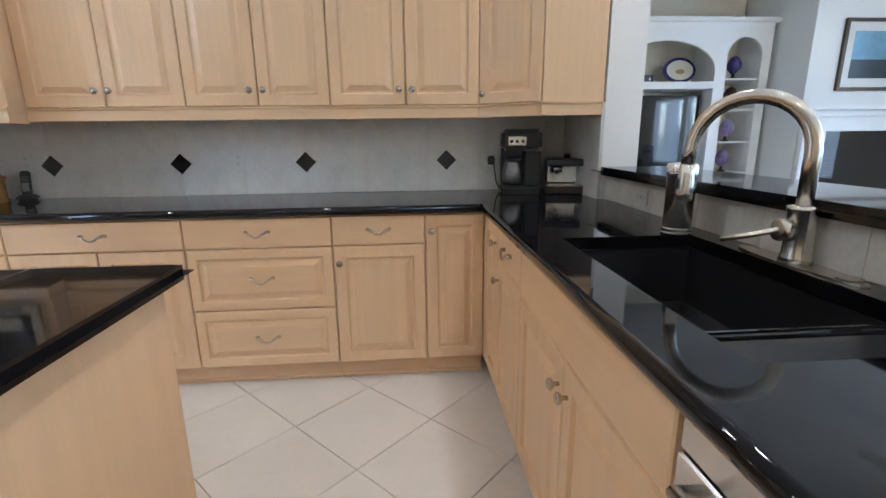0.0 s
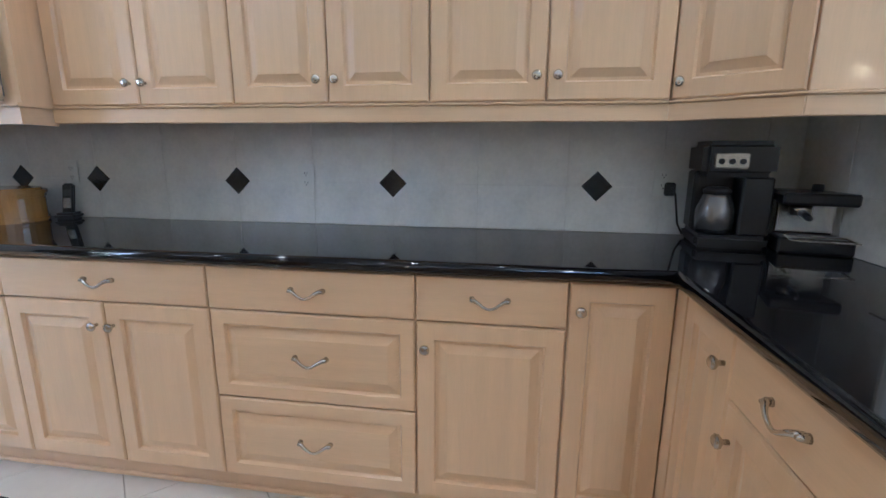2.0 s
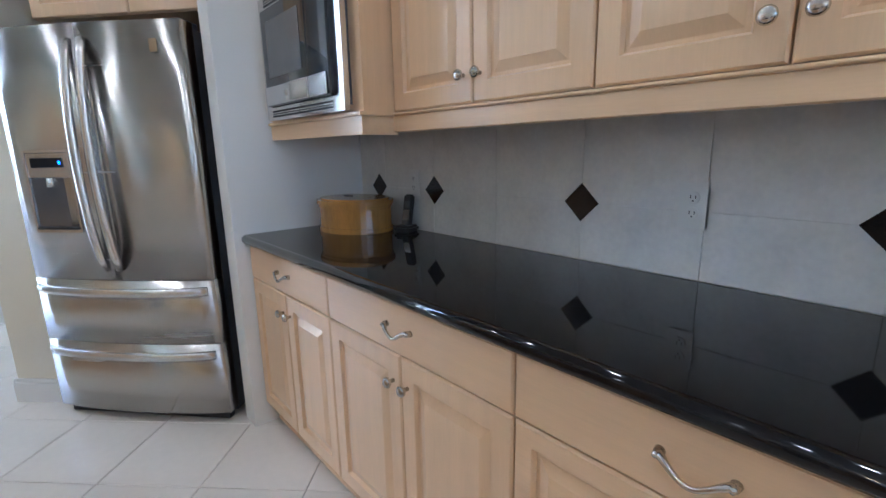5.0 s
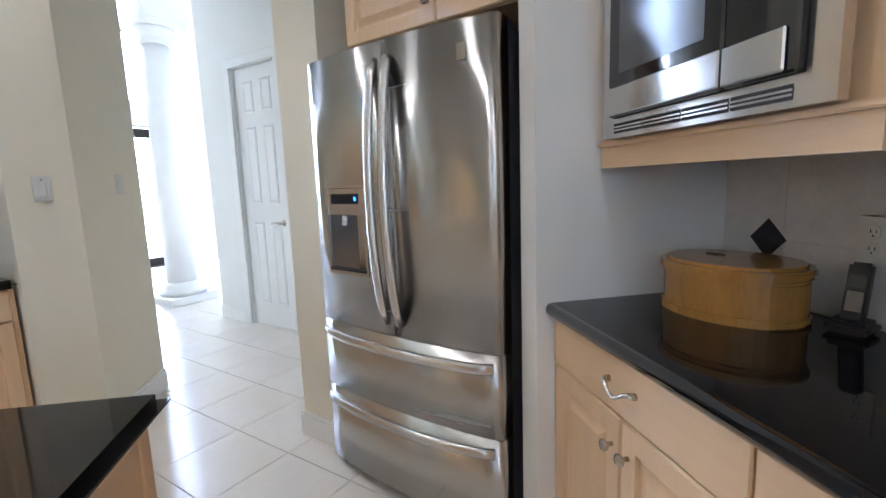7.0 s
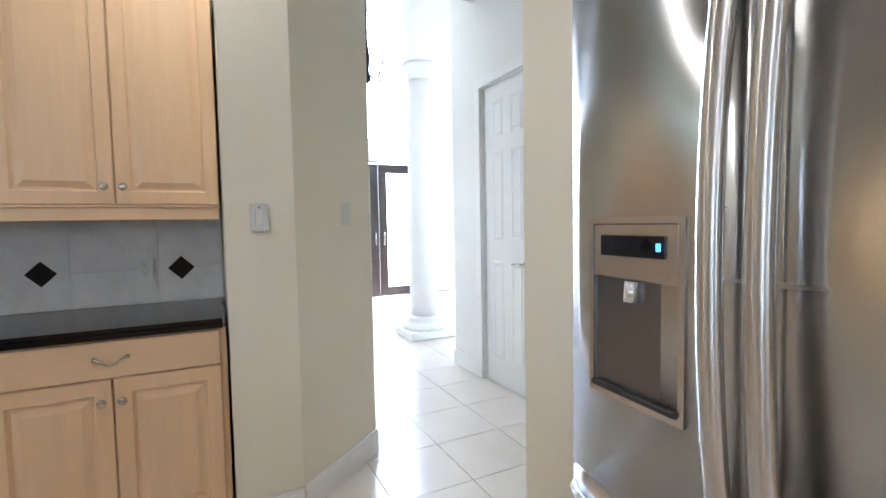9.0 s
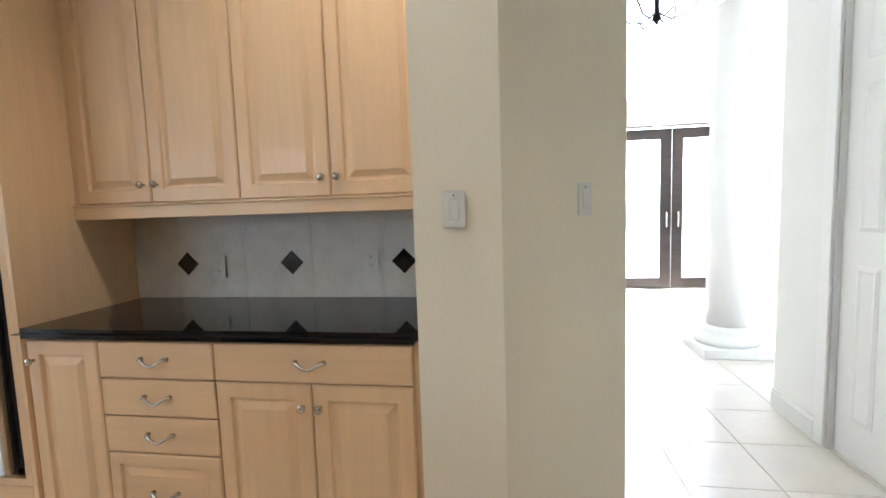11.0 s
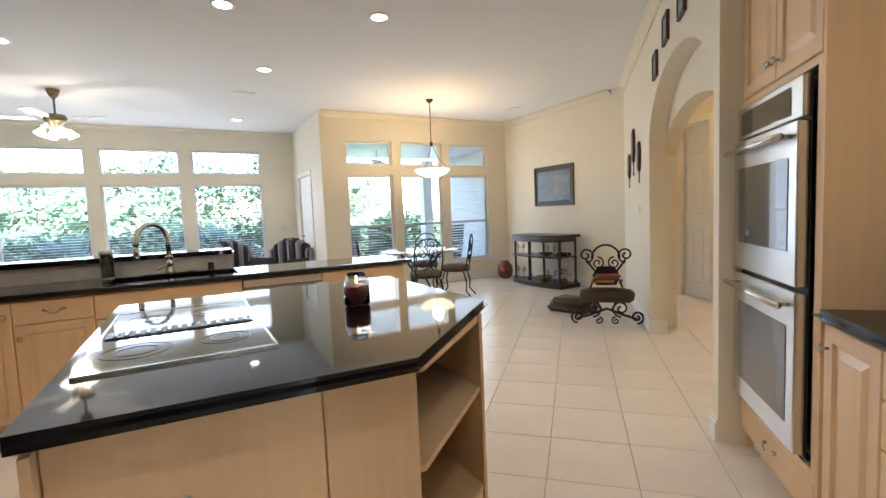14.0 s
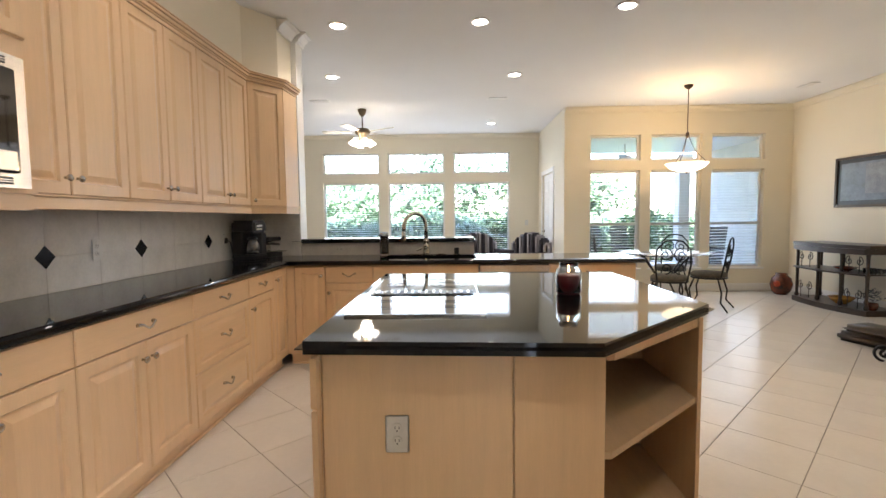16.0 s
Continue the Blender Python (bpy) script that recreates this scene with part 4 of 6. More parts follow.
part("flame", lathe([(0, 0.098), (0.005, 0.104), (0.004, 0.114), (0, 0.124)], 10), FLAME, cj, "small flame", True)


# outlets and switches
def outlet(m, label="white duplex outlet plate", switch=False):
    o = thing("light_switch" if switch else "outlet", m, label=label, category="switch" if switch else "outlet", group="switches" if switch else "outlets")
    part("plate", box(-0.036, 0.036, -0.006, 0.0, -0.058, 0.058, 0.003, seg=2), PLATE, o)
    if switch:
        part("toggle", box(-0.016, 0.016, -0.010, -0.006, -0.032, 0.032, 0.002), PLATE, o)
        part("screw", box(-0.003, 0.003, -0.0068, -0.006, 0.04, 0.046), NICKEL, o)
    else:
        for z in (-0.02, 0.02):
            part("socket", lathe([(0.016, 0), (0.016, 0.0025), (0.014, 0.003), (0, 0.003)], 16), PLATE, o, m=pose(0, -0.006, z, 90))
            sl = box(-0.007, -0.005, -0.0096, -0.0086, z - 0.002, z + 0.007)
            box(0.005, 0.007, -0.0096, -0.0086, z - 0.002, z + 0.006, 0, sl)
            box(-0.002, 0.002, -0.0096, -0.0086, z - 0.010, z - 0.006, 0, sl)
            part("slots", sl, SLOT, o)
    return o


YS = 0.618
outlet(pose(-1.305, YS, 1.11))
outlet(pose(-2.455, YS, 1.12))
outlet(pose(0.135, YS, 1.12))
outlet(pose(0.6455, -0.28, 0.972, 0, 90, -90), "white outlet plate lying on its side under the bar")
outlet(pose(-2.493, -1.212, 0.615, 0, 0, -90), "white duplex outlet plate on the island's end panel")
outlet(at_un(-0.27, -4.93, 1.07, 135))
outlet(at_un(-1.05, -4.93, 1.09, 135))
outlet(at_un(-1.53, -4.30, 1.32, 135), "white rocker light switch on the wall corner", True)
outlet(pose(-4.62, -1.849, 1.34, 0, 0, 175.2), "white rocker light switch on the wall corner", True)
outlet(at_un(4.0, NW, 1.26, 135), "white thermostat plate beside the arch", True)
outlet(pose(XF, -3.0, 1.15, 0, 0, -90), "white switch plate beside the windows", True)

# ---- second counter, ovens ----
ND = -4.35


def second(u):
    return at_un(u, ND, 0, 135)


base_unit(second(0.200), 0.340, [("door", 0.02, 0.340, 0.11, TOPZ, "lt")], "pale maple base cabinet with a narrow door beside the ovens")
w = 0.483
base_unit(second(-0.14), w, [("slab", 0, w, 0.722, TOPZ, "pull"), ("slab", 0, w, 0.575, 0.722, "pull"), ("slab", 0, w, 0.428, 0.575, "pull"), ("drawer", 0, w, 0.11, 0.428, "pull")],
          "pale maple base cabinet with four drawers")
base_unit(second(-0.623), 0.765, [("slab", 0, 0.745, DRZ, TOPZ, "pull"), ("door", 0, 0.3725, 0.11, DRZ, "rt"), ("door", 0.3725, 0.745, 0.11, DRZ, "lt")],
          "pale maple base cabinet with a drawer over two doors")
sc = thing("second_countertop", None, label="polished black granite countertop beside the ovens", category="countertop")
part("slab", prism([UN(0.202, ND + 0.03), UN(-1.395, ND + 0.03), UN(-1.395, -4.953), UN(0.202, -4.953)][::-1], 0.874, 0.914, bevel=0.0185, seg=4), GRANITE, sc)
for k in range(2):
    ua, um, ub = ((0.180, -0.185, -0.595), (-0.595, -0.992, -1.388))[k]
    w, h = ua - ub, ua - um
    wall_unit(at_un(ua, -4.635, 0, 135), w, [("door", 0, h, UZ0, UZ1, "rb"), ("door", h, w, UZ0, UZ1, "lb")], "tall pale maple wall cabinet with two raised-panel doors")
uf = thing("filler_strip", at_un(0.201, -4.64, 0, 135), label="pale maple filler strip between cabinets", category="trim")
part("strip", box(0, 0.021, 0, 0.02, UZ0, UZ1), MAPLE, uf)
lr = thing("light_rail", at_un(0.201, -4.635, 0, 135), label="pale maple light rail under the wall cabinets", category="trim")
part("length", box(0, 1.586, -0.004, 0.02, 1.321, 1.375, 0.003), MAPLE_H, lr)
part("bead", box(0, 1.586, -0.010, 0.02, 1.375, 1.384, 0.003), MAPLE_H, lr)
cr = thing("cabinet_crown", at_un(0.201, -4.635, 0, 135), label="pale maple crown moulding on the wall cabinets", category="trim")
part("length", box(0, 1.586, -0.022, 0.04, 2.431, 2.475, 0.003), MAPLE_H, cr)

oc = thing("oven_cabinet", second(1.0), label="tall pale maple cabinet built round the double ovens", category="cabinet")
ob_ = box(0.0, 0.02, 0.02, 0.598, 0.0, UZ1)
part("side_panel", ob_, MAPLE, oc)
part("side_panel", box(0.78, 0.80, 0.0, 0.598, 0.0, UZ1), MAPLE, oc)
part("back", box(0.0205, 0.7795, 0.575, 0.595, 0.0, UZ1), MAPLE, oc)
part("face_frame", frame_bm(0.0, 0.779, 0.26, 1.80, 0.03, 0.0, 0.021), MAPLE, oc)
part("deck", box(0.0205, 0.7795, 0.022, 0.574, 1.80, UZ1), MAPLE, oc)
part("toe_kick", box(0.02, 0.78, 0.06, 0.08, 0.003, 0.10), MAPLE_H, oc)
fronts(oc, [("slab", 0.0, 0.778, 0.105, 0.258, "pull"), ("door", 0.0, 0.389, 1.805, UZ1, "rb"), ("door", 0.389, 0.778, 1.805, UZ1, "lb")])
part("crown", box(-0.0, 0.815, -0.02, 0.04, 2.432, 2.48, 0.003), MAPLE_H, oc)

ov = thing("double_oven", second(0.975) @ pose(0, 0, 0.036) @ Matrix.Diagonal((1, 1, 0.9685, 1)), label="stainless steel built-in double wall oven with black glass windows", category="oven")
W = 0.69
part("case", box(0.01, W - 0.01, 0.0225, 0.56, 0.295, 1.765), GREYSIDE, ov)
part("trim", box(0, W, -0.004, 0.0, 0.285, 1.775), BLACKPLASTIC, ov, "black edge trim")
pn = part("control_panel", box(0.004, W - 0.004, -0.03, -0.0045, 1.615, 1.772, 0.004), STEEL_H, ov, "brushed steel control panel")
part("display", box(0.06, W - 0.10, -0.0325, -0.0302, 1.635, 1.745), BLACKGLASS, pn, "black glass display")
for z0, z1, g0, g1, nm in ((0.965, 1.605, 1.10, 1.47, "upper"), (0.295, 0.945, 0.40, 0.80, "lower")):
    d = part("oven_door", box(0.004, W - 0.004, -0.045, -0.0045, z0, z1, 0.005), STEEL_H, ov, "brushed steel oven door")
    part("window", box(0.075, W - 0.075, -0.0475, -0.0452, g0, g1, 0.001), BLACKGLASS if nm == "upper" else GREYGLASS, d, "dark glass window")
    zh = z1 - 0.055
    part("handle", tube([(0.03, -0.09, zh), (W - 0.03, -0.09, zh)], 0.014, 14), STEEL_H, d, "tubular steel handle", True)
    for xx in (0.06, W - 0.06):
        part("handle_post", tube([(xx, -0.045, zh), (xx, -0.09, zh)], 0.009, 10), STEEL_H, d, "", True)

# ---- fridge ----
fr = thing("refrigerator", pose(-3.685, -0.70, 0, 0, 0, 41.5), label="stainless steel French-door refrigerator with two bottom drawers", category="refrigerator")
W, HF = 0.905, 1.785


def bowed(x0, x1, z0, z1, bow, y0=0.0, back=0.07, n=12, flip=0):
    """A door skin that bulges gently to the front across the whole fridge's width."""
    bm = bmesh.new()
    cols = []
    for i in range(n + 1):
        x = x0 + (x1 - x0) * i / n
        y = y0 - bow * (1 - ((x - W / 2) / (W / 2)) ** 2)
        if i in (0, n):
            y += 0.004
        cols.append([bm.verts.new(p) for p in ((x, y, z0), (x, y, z1), (x, back, z1), (x, back, z0))])
    for a, b in zip(cols, cols[1:]):
        for k in range(4):
            bm.faces.new((a[k], b[k], b[(k + 1) % 4], a[(k + 1) % 4]))
    bm.faces.new(cols[0][::-1]), bm.faces.new(cols[-1])
    return bm


part("body", box(0.01, W - 0.01, 0.075, 0.72, 0.03, HF - 0.02), GREYSIDE, fr, "dark grey enamelled case")
dl = part("door", bowed(0.002, W / 2 - 0.002, 0.715, HF, 0.035), STEEL, fr, "brushed steel door with a water dispenser", True)
dr = part("door", bowed(W / 2 + 0.002, W - 0.002, 0.715, HF, 0.035), STEEL, fr, "brushed steel door", True)
for z0, z1 in ((0.41, 0.708), (0.055, 0.403)):
    d = part("freezer_drawer", bowed(0.002, W - 0.002, z0, z1, 0.035), STEEL, fr, "brushed steel drawer", True)
    pts = [(0.03 + (W - 0.06) * i / 16, -0.012 - 0.062 * math.sin(math.pi * i / 16) ** 0.6, z1 - 0.045) for i in range(17)]
    hb = tube(pts, 0.013, 8)
    bmesh.ops.scale(hb, vec=(1, 1, 1.6), space=Matrix.Translation((0, 0, -(z1 - 0.045))), verts=hb.verts)
    part("handle", hb, STEEL_H, d, "bowed steel handle", True)
for d, x in ((dl, W / 2 - 0.035), (dr, W / 2 + 0.035)):
    pts = [(x, -0.035 - 0.055 * math.sin(math.pi * i / 16) ** 0.6, 0.76 + (HF - 0.82) * i / 16) for i in range(17)]
    hb = tube(pts, 0.013, 8)
    bmesh.ops.scale(hb, vec=(1.7, 1, 1), space=Matrix.Translation((-x, 0, 0)), verts=hb.verts)
    part("handle", hb, STEEL_H, d, "long bowed steel handle", True)
xa, xb = 0.105, 0.335
dsp = part("water_dispenser", frame_bm(xa, xb, 0.93, 1.29, 0.012, -0.036, -0.012), STEEL_H, dl)
part("dispenser_panel", box(xa + 0.012, xb - 0.012, -0.034, -0.015, 1.17, 1.278, 0.003), STEEL_H, dsp)
part("display", box(xa + 0.035, xb - 0.04, -0.037, -0.0342, 1.215, 1.255), BLACKGLASS, dsp, "black display with a blue light")
part("recess", box(xa + 0.012, xb - 0.012, -0.030, -0.014, 0.945, 1.169), DARKSTEEL, dsp, "dark grey dispenser recess")
part("spout", tube([((xa + xb) / 2, -0.032, 1.168), ((xa + xb) / 2, -0.036, 1.13)], 0.016, 12), CHROME, dsp, "", True)
part("drip_tray", box(xa + 0.014, xb - 0.014, -0.045, -0.03, 0.944, 0.955, 0.002), BLACKPLASTIC, dsp)
part("display_light", box(xb - 0.058, xb - 0.048, -0.0378, -0.0372, 1.228, 1.242), BLUELED, dsp, "small blue light")
for z in (0.11,):
    part("badge", box(W - 0.15, W - 0.105, -0.018, -0.0155, HF - 0.12, HF - 0.07), NICKEL, dr, "small metal badge")
for x in (0.06, W - 0.06):
    part("hinge_cover", box(x - 0.04, x + 0.04, 0.02, 0.14, HF - 0.019, HF + 0.012, 0.006), GREYSIDE, fr)
part("toe_grille", box(0.03, W - 0.03, 0.03, 0.074, 0.006, 0.05), BLACKPLASTIC, fr)
for x in (0.08, W - 0.08):
    part("foot", lathe([(0.02, 0), (0.02, 0.03)], 10, None, (x, 0.1, 0)), BLACKPLASTIC, fr)
    part("foot", lathe([(0.02, 0), (0.02, 0.03)], 10, None, (x, 0.65, 0)), BLACKPLASTIC, fr)

of = thing("wall_cabinet", pose(-3.70, -0.52, 0, 0, 0, 41.5), label="pale maple cabinet above the refrigerator with two doors", category="cabinet", group="wall cabinets")
part("body", box(-0.02, 0.94, 0.0205, 0.55, 1.86, UZ1), MAPLE, of)
fronts(of, [("door", -0.02, 0.46, 1.86, UZ1, "rb"), ("door", 0.46, 0.94, 1.86, UZ1, "lb")])


# ---- things on the kitchen counters ----
cm = thing("coffee_maker", pose(0.175, 0.36, 0.914, 0, 0, -8), label="black drip coffee maker with a glass carafe, plugged in", category="coffee maker")
part("base", box(0, 0.215, 0, 0.23, 0, 0.045, 0.012, seg=2), BLACKPLASTIC, cm)
part("tower", box(0.005, 0.21, 0.125, 0.23, 0.045, 0.25, 0.008), BLACKPLASTIC, cm)
part("head", box(0, 0.215, 0.0, 0.23, 0.235, 0.35, 0.02, seg=3), BLACKPLASTIC, cm)
part("side_wall", box(0.125, 0.213, 0.01, 0.126, 0.045, 0.236, 0.006), BLACKPLASTIC, cm)
pn = part("control_panel", box(0.03, 0.13, -0.006, 0.003, 0.262, 0.312, 0.006, seg=2), NICKEL, cm, "silver control panel")
for k in range(3):
    part("button", lathe([(0.009, 0), (0.009, 0.004), (0, 0.005)], 12), BLACKPLASTIC, pn, m=pose(0.05 + k * 0.03, -0.006, 0.285, 90))
ca = part("carafe", lathe([(0.05, 0.047), (0.058, 0.07), (0.06, 0.12), (0.045, 0.165), (0.04, 0.18), (0.038, 0.18), (0.043, 0.163), (0.057, 0.12), (0.054, 0.07), (0, 0.05)], 24, None, (0.065, 0.06, 0)), DARKSTEEL, cm, "steel and glass carafe", True)
part("carafe_lid", lathe([(0.042, 0.181), (0.044, 0.19), (0.03, 0.2), (0, 0.2)], 20, None, (0.065, 0.06, 0)), BLACKPLASTIC, ca, "", True)
part("power_cord", tube([(-0.05, 0.25, 0.19), (-0.035, 0.21, 0.16), (-0.02, 0.2, 0.05), (0.0, 0.2, 0.012)], 0.004, 8), BLACKPLASTIC, cm, "", True)
part("plug", box(-0.07, -0.03, 0.235, 0.255, 0.15, 0.2, 0.006), BLACKPLASTIC, cm)

es = thing("espresso_machine", pose(0.415, 0.34, 0.914, 0, 0, -14), label="black and silver espresso machine beside the coffee maker", category="espresso machine")
part("body", box(0, 0.20, 0.10, 0.22, 0, 0.19, 0.01, seg=2), BLACKPLASTIC, es)
part("drip_tray", box(0, 0.20, -0.02, 0.099, 0, 0.05, 0.006), BLACKPLASTIC, es)
part("front_panel", box(0.012, 0.188, 0.092, 0.0995, 0.055, 0.15, 0.002), STEEL_H, es, "silver splash panel")
part("brew_head", box(0, 0.20, -0.01, 0.099, 0.152, 0.19, 0.008), BLACKPLASTIC, es)
part("group", lathe([(0.03, 0.118), (0.032, 0.15)], 16, None, (0.06, 0.04, 0)), NICKEL, es, "", True)
part("handle", tube([(0.06, 0.02, 0.128), (0.05, -0.09, 0.122)], [0.012, 0.009], 10), BLACKPLASTIC, es, "", True)
part("steam_knob", lathe([(0.018, 0), (0.016, 0.022), (0, 0.024)], 12, None, (0.12, 0.12, 0.19)), BLACKPLASTIC, es, "", True)
part("grate", frame_bm(0.015, 0.185, -0.012, 0.088, 0.006, 0, 0.004), NICKEL, es, m=pose(0, 0, 0.051, 90) @ pose(0, 0, 0))

bx = thing("bentwood_box", pose(-2.665, 0.435, 0.914, 0, 0, 14), label="oval honey-coloured bentwood box with a lid", category="box")


def oval(a, b, z0, z1, n=40, bulge=0.0, bm=None):
    return prism([(a * math.cos(2 * math.pi * i / n), b * math.sin(2 * math.pi * i / n)) for i in range(n)], z0, z1, bm, bevel=0.006, seg=2)


part("side", oval(0.178, 0.138, 0.012, 0.108), BASKETWOOD, bx)
part("bottom_band", oval(0.184, 0.144, 0, 0.022), BASKETWOOD, bx)
part("lower_lid_band", oval(0.183, 0.143, 0.106, 0.119), BASKETWOOD, bx)
part("lid", oval(0.189, 0.149, 0.1195, 0.138), BASKETWOOD, bx)
part("lid_top", oval(0.172, 0.132, 0.138, 0.146), BASKETWOOD, bx)
part("handle_slot", oval(0.03, 0.01, 0.1462, 0.149, 16), SLOT, bx, m=pose(-0.06, 0.02, 0))
part("overlap_strip", box(-0.012, 0.012, -0.1415, -0.136, 0.023, 0.105, 0.001), BASKETWOOD, bx, m=pose(0, 0, 0, 0, 0, 35))
ph = thing("cordless_phone", pose(-2.44, 0.552, 0.914, 0, 0, 20) @ Matrix.Scale(0.85, 4), label="black cordless telephone in its charging stand", category="telephone")
part("stand", box(-0.05, 0.05, -0.05, 0.05, 0, 0.035, 0.012, seg=2), BLACKPLASTIC, ph)
hs = part("handset", box(-0.026, 0.026, -0.016, 0.016, 0, 0.165, 0.008, seg=2), BLACKPLASTIC, ph, m=pose(0, 0.0, 0.025, -14))
part("screen", box(-0.018, 0.018, -0.0175, -0.0165, 0.095, 0.13), GREYGLASS, hs)
part("keypad", box(-0.018, 0.018, -0.0175, -0.0165, 0.03, 0.085), DARKSTEEL, hs)


# ---- lamps ----
def downlight(x, y, power=16, on=True):
    d = thing("downlight", pose(x, y, CEIL), label="round recessed ceiling downlight, lit, either known or added unseen as fill", category="downlight", group="ceiling downlights")
    part("trim_ring", lathe([(0.095, -0.001), (0.095, -0.007), (0.085, -0.011), (0.07, -0.009), (0.07, -0.004)], 28), TRIM, d, "", True)
    part("lens", lathe([(0.069, -0.006), (0.05, -0.009), (0, -0.010)], 24), LENS, d, "glowing lens", True)
    lamp("downlight_or_fill_beam", "SPOT", pose(x, y, CEIL - 0.03), power, WARM, cone=125, r=0.06)


# The last four (x below -1) are unseen, added to fill the kitchen with light.
for x, y in ((0.50, -0.35), (0.47, -1.66), (0.20, -2.89), (2.02, 0.10), (2.04, -2.19), (4.99, -2.15), (-1.45, -0.35), (-1.45, -2.9), (-2.55, -1.0), (-3.70, -2.0)):
    downlight(x, y, KITCHEN_SPOT * (1.35 if x < -3.5 else 0.9 if x < -2 else 0.75 if x < -1 else 1))


def vent(x, y, rz=0):
    v = thing("ceiling_vent", pose(x, y, CEIL, 0, 0, rz), label="white slatted air vent in the ceiling", category="vent", group="ceiling vents")
    part("frame", moved(frame_bm(-0.16, 0.16, -0.09, 0.09, 0.025, -0.001, 0.012), pose(0, 0, 0, 90)), TRIM, v)
    part("backing", box(-0.135, 0.135, -0.065, 0.065, -0.004, -0.001), GREYRING, v)
    for k in range(7):
        part("slat", box(-0.134, 0.134, -0.058 + k * 0.019, -0.046 + k * 0.019, -0.0095, -0.0065), TRIM, v)


vent(3.19, -2.09, 90)
vent(2.72, -6.33, 0)
vent(3.19, 0.60, 90)

FANMETAL = mat("antique_brass", (0.30, 0.23, 0.15), 0.35, 0.8, var=0.15, scale=10, fine=100, bump=0.02)
fan = thing("ceiling_fan", pose(3.75, 0.06, 0), label="antique brass ceiling fan with pale blades and four lit glass shades", category="ceiling fan")
part("canopy", lathe([(0.02, 2.93), (0.05, 2.97), (0.07, 3.03), (0.07, 3.048)], 20), FANMETAL, fan, "", True)
part("downrod", tube([(0, 0, 2.94), (0, 0, 2.74)], 0.012, 10), FANMETAL, fan, "", True)
part("motor", lathe([(0.03, 2.745), (0.11, 2.73), (0.125, 2.68), (0.12, 2.65), (0.07, 2.625), (0.06, 2.56), (0.02, 2.54)], 26), FANMETAL, fan, "", True)
for k in range(5):
    a = 72 * k + 20
    b = part("blade", prism([(0.2, -0.045), (0.62, -0.07), (0.655, -0.03), (0.655, 0.03), (0.62, 0.07), (0.2, 0.045)], -0.004, 0.004), CHINA, fan, "pale blade", m=pose(0, 0, 2.68, 0, 0, a) @ pose(0, 0, 0, 10))
    part("blade_arm", box(0.1, 0.24, -0.012, 0.012, -0.008, -0.0045), FANMETAL, b)
for k in range(4):
    a = math.pi / 2 * k + 0.5
    c, s = math.cos(a), math.sin(a)
    part("lamp_arm", tube([(0.03 * c, 0.03 * s, 2.57), (0.09 * c, 0.09 * s, 2.585), (0.13 * c, 0.13 * s, 2.56)], 0.008, 8), FANMETAL, fan, "", True)
    part("shade", lathe([(0.022, 0.0), (0.03, -0.03), (0.05, -0.07), (0.065, -0.1)], 18), BULB, fan, "lit frosted tulip shade", True, pose(0.13 * c, 0.13 * s, 2.56) @ pose(0, 0, 0, 0, 0, math.degrees(a)) @ pose(0, 0, 0, 0, -28, 0))
lamp("fan_light", "POINT", pose(3.75, 0.06, 2.40), 1.8, WARM, r=0.1)

pd = thing("pendant_lamp", pose(2.64, -4.65, 0), label="bronze pendant lamp with a lit alabaster bowl", category="pendant lamp")
part("canopy", lathe([(0.012, 2.99), (0.05, 3.02), (0.06, 3.048)], 20), BRONZE, pd, "", True)
part("rod", tube([(0, 0, 3.0), (0, 0, 2.40)], 0.007, 8), BRONZE, pd, "", True)
part("finial", lathe([(0.006, 2.42), (0.022, 2.40), (0.026, 2.37), (0.012, 2.34), (0, 2.335)], 14), BRONZE, pd, "", True)
for k in range(3):
    a = 2 * math.pi * k / 3
    part("arm", tube([(0.015 * math.cos(a), 0.015 * math.sin(a), 2.36), (0.10 * math.cos(a), 0.10 * math.sin(a), 2.15), (0.25 * math.cos(a), 0.25 * math.sin(a), 1.985)], 0.005, 6), BRONZE, pd, "", True)
part("bowl", lathe([(0.27, 1.99), (0.275, 1.985), (0.22, 1.925), (0.12, 1.88), (0, 1.868), (0, 1.875), (0.115, 1.888), (0.21, 1.932), (0.262, 1.988)], 32), ALABASTER, pd, "lit alabaster glass bowl", True)
part("bottom_finial", lathe([(0, 1.845), (0.014, 1.855), (0.01, 1.868)], 12), BRONZE, pd, "", True)
lamp("pendant_light", "POINT", pose(2.64, -4.65, 2.06), 2.3, (1.0, 0.68, 0.34), r=0.08)

x, y = UN(-3.05, -7.6)
ch = thing("chandelier", pose(x, y, 0), label="scrolled iron chandelier hanging in the foyer", category="chandelier")
part("stem", lathe([(0.01, 2.95), (0.04, 3.0), (0.02, 3.1), (0.035, 3.25), (0.012, 3.4), (0.01, 3.8)], 14), IRON, ch, "", True)
part("chain", tube([(0, 0, 3.8), (0, 0, 5.6)], 0.008, 8), IRON, ch)
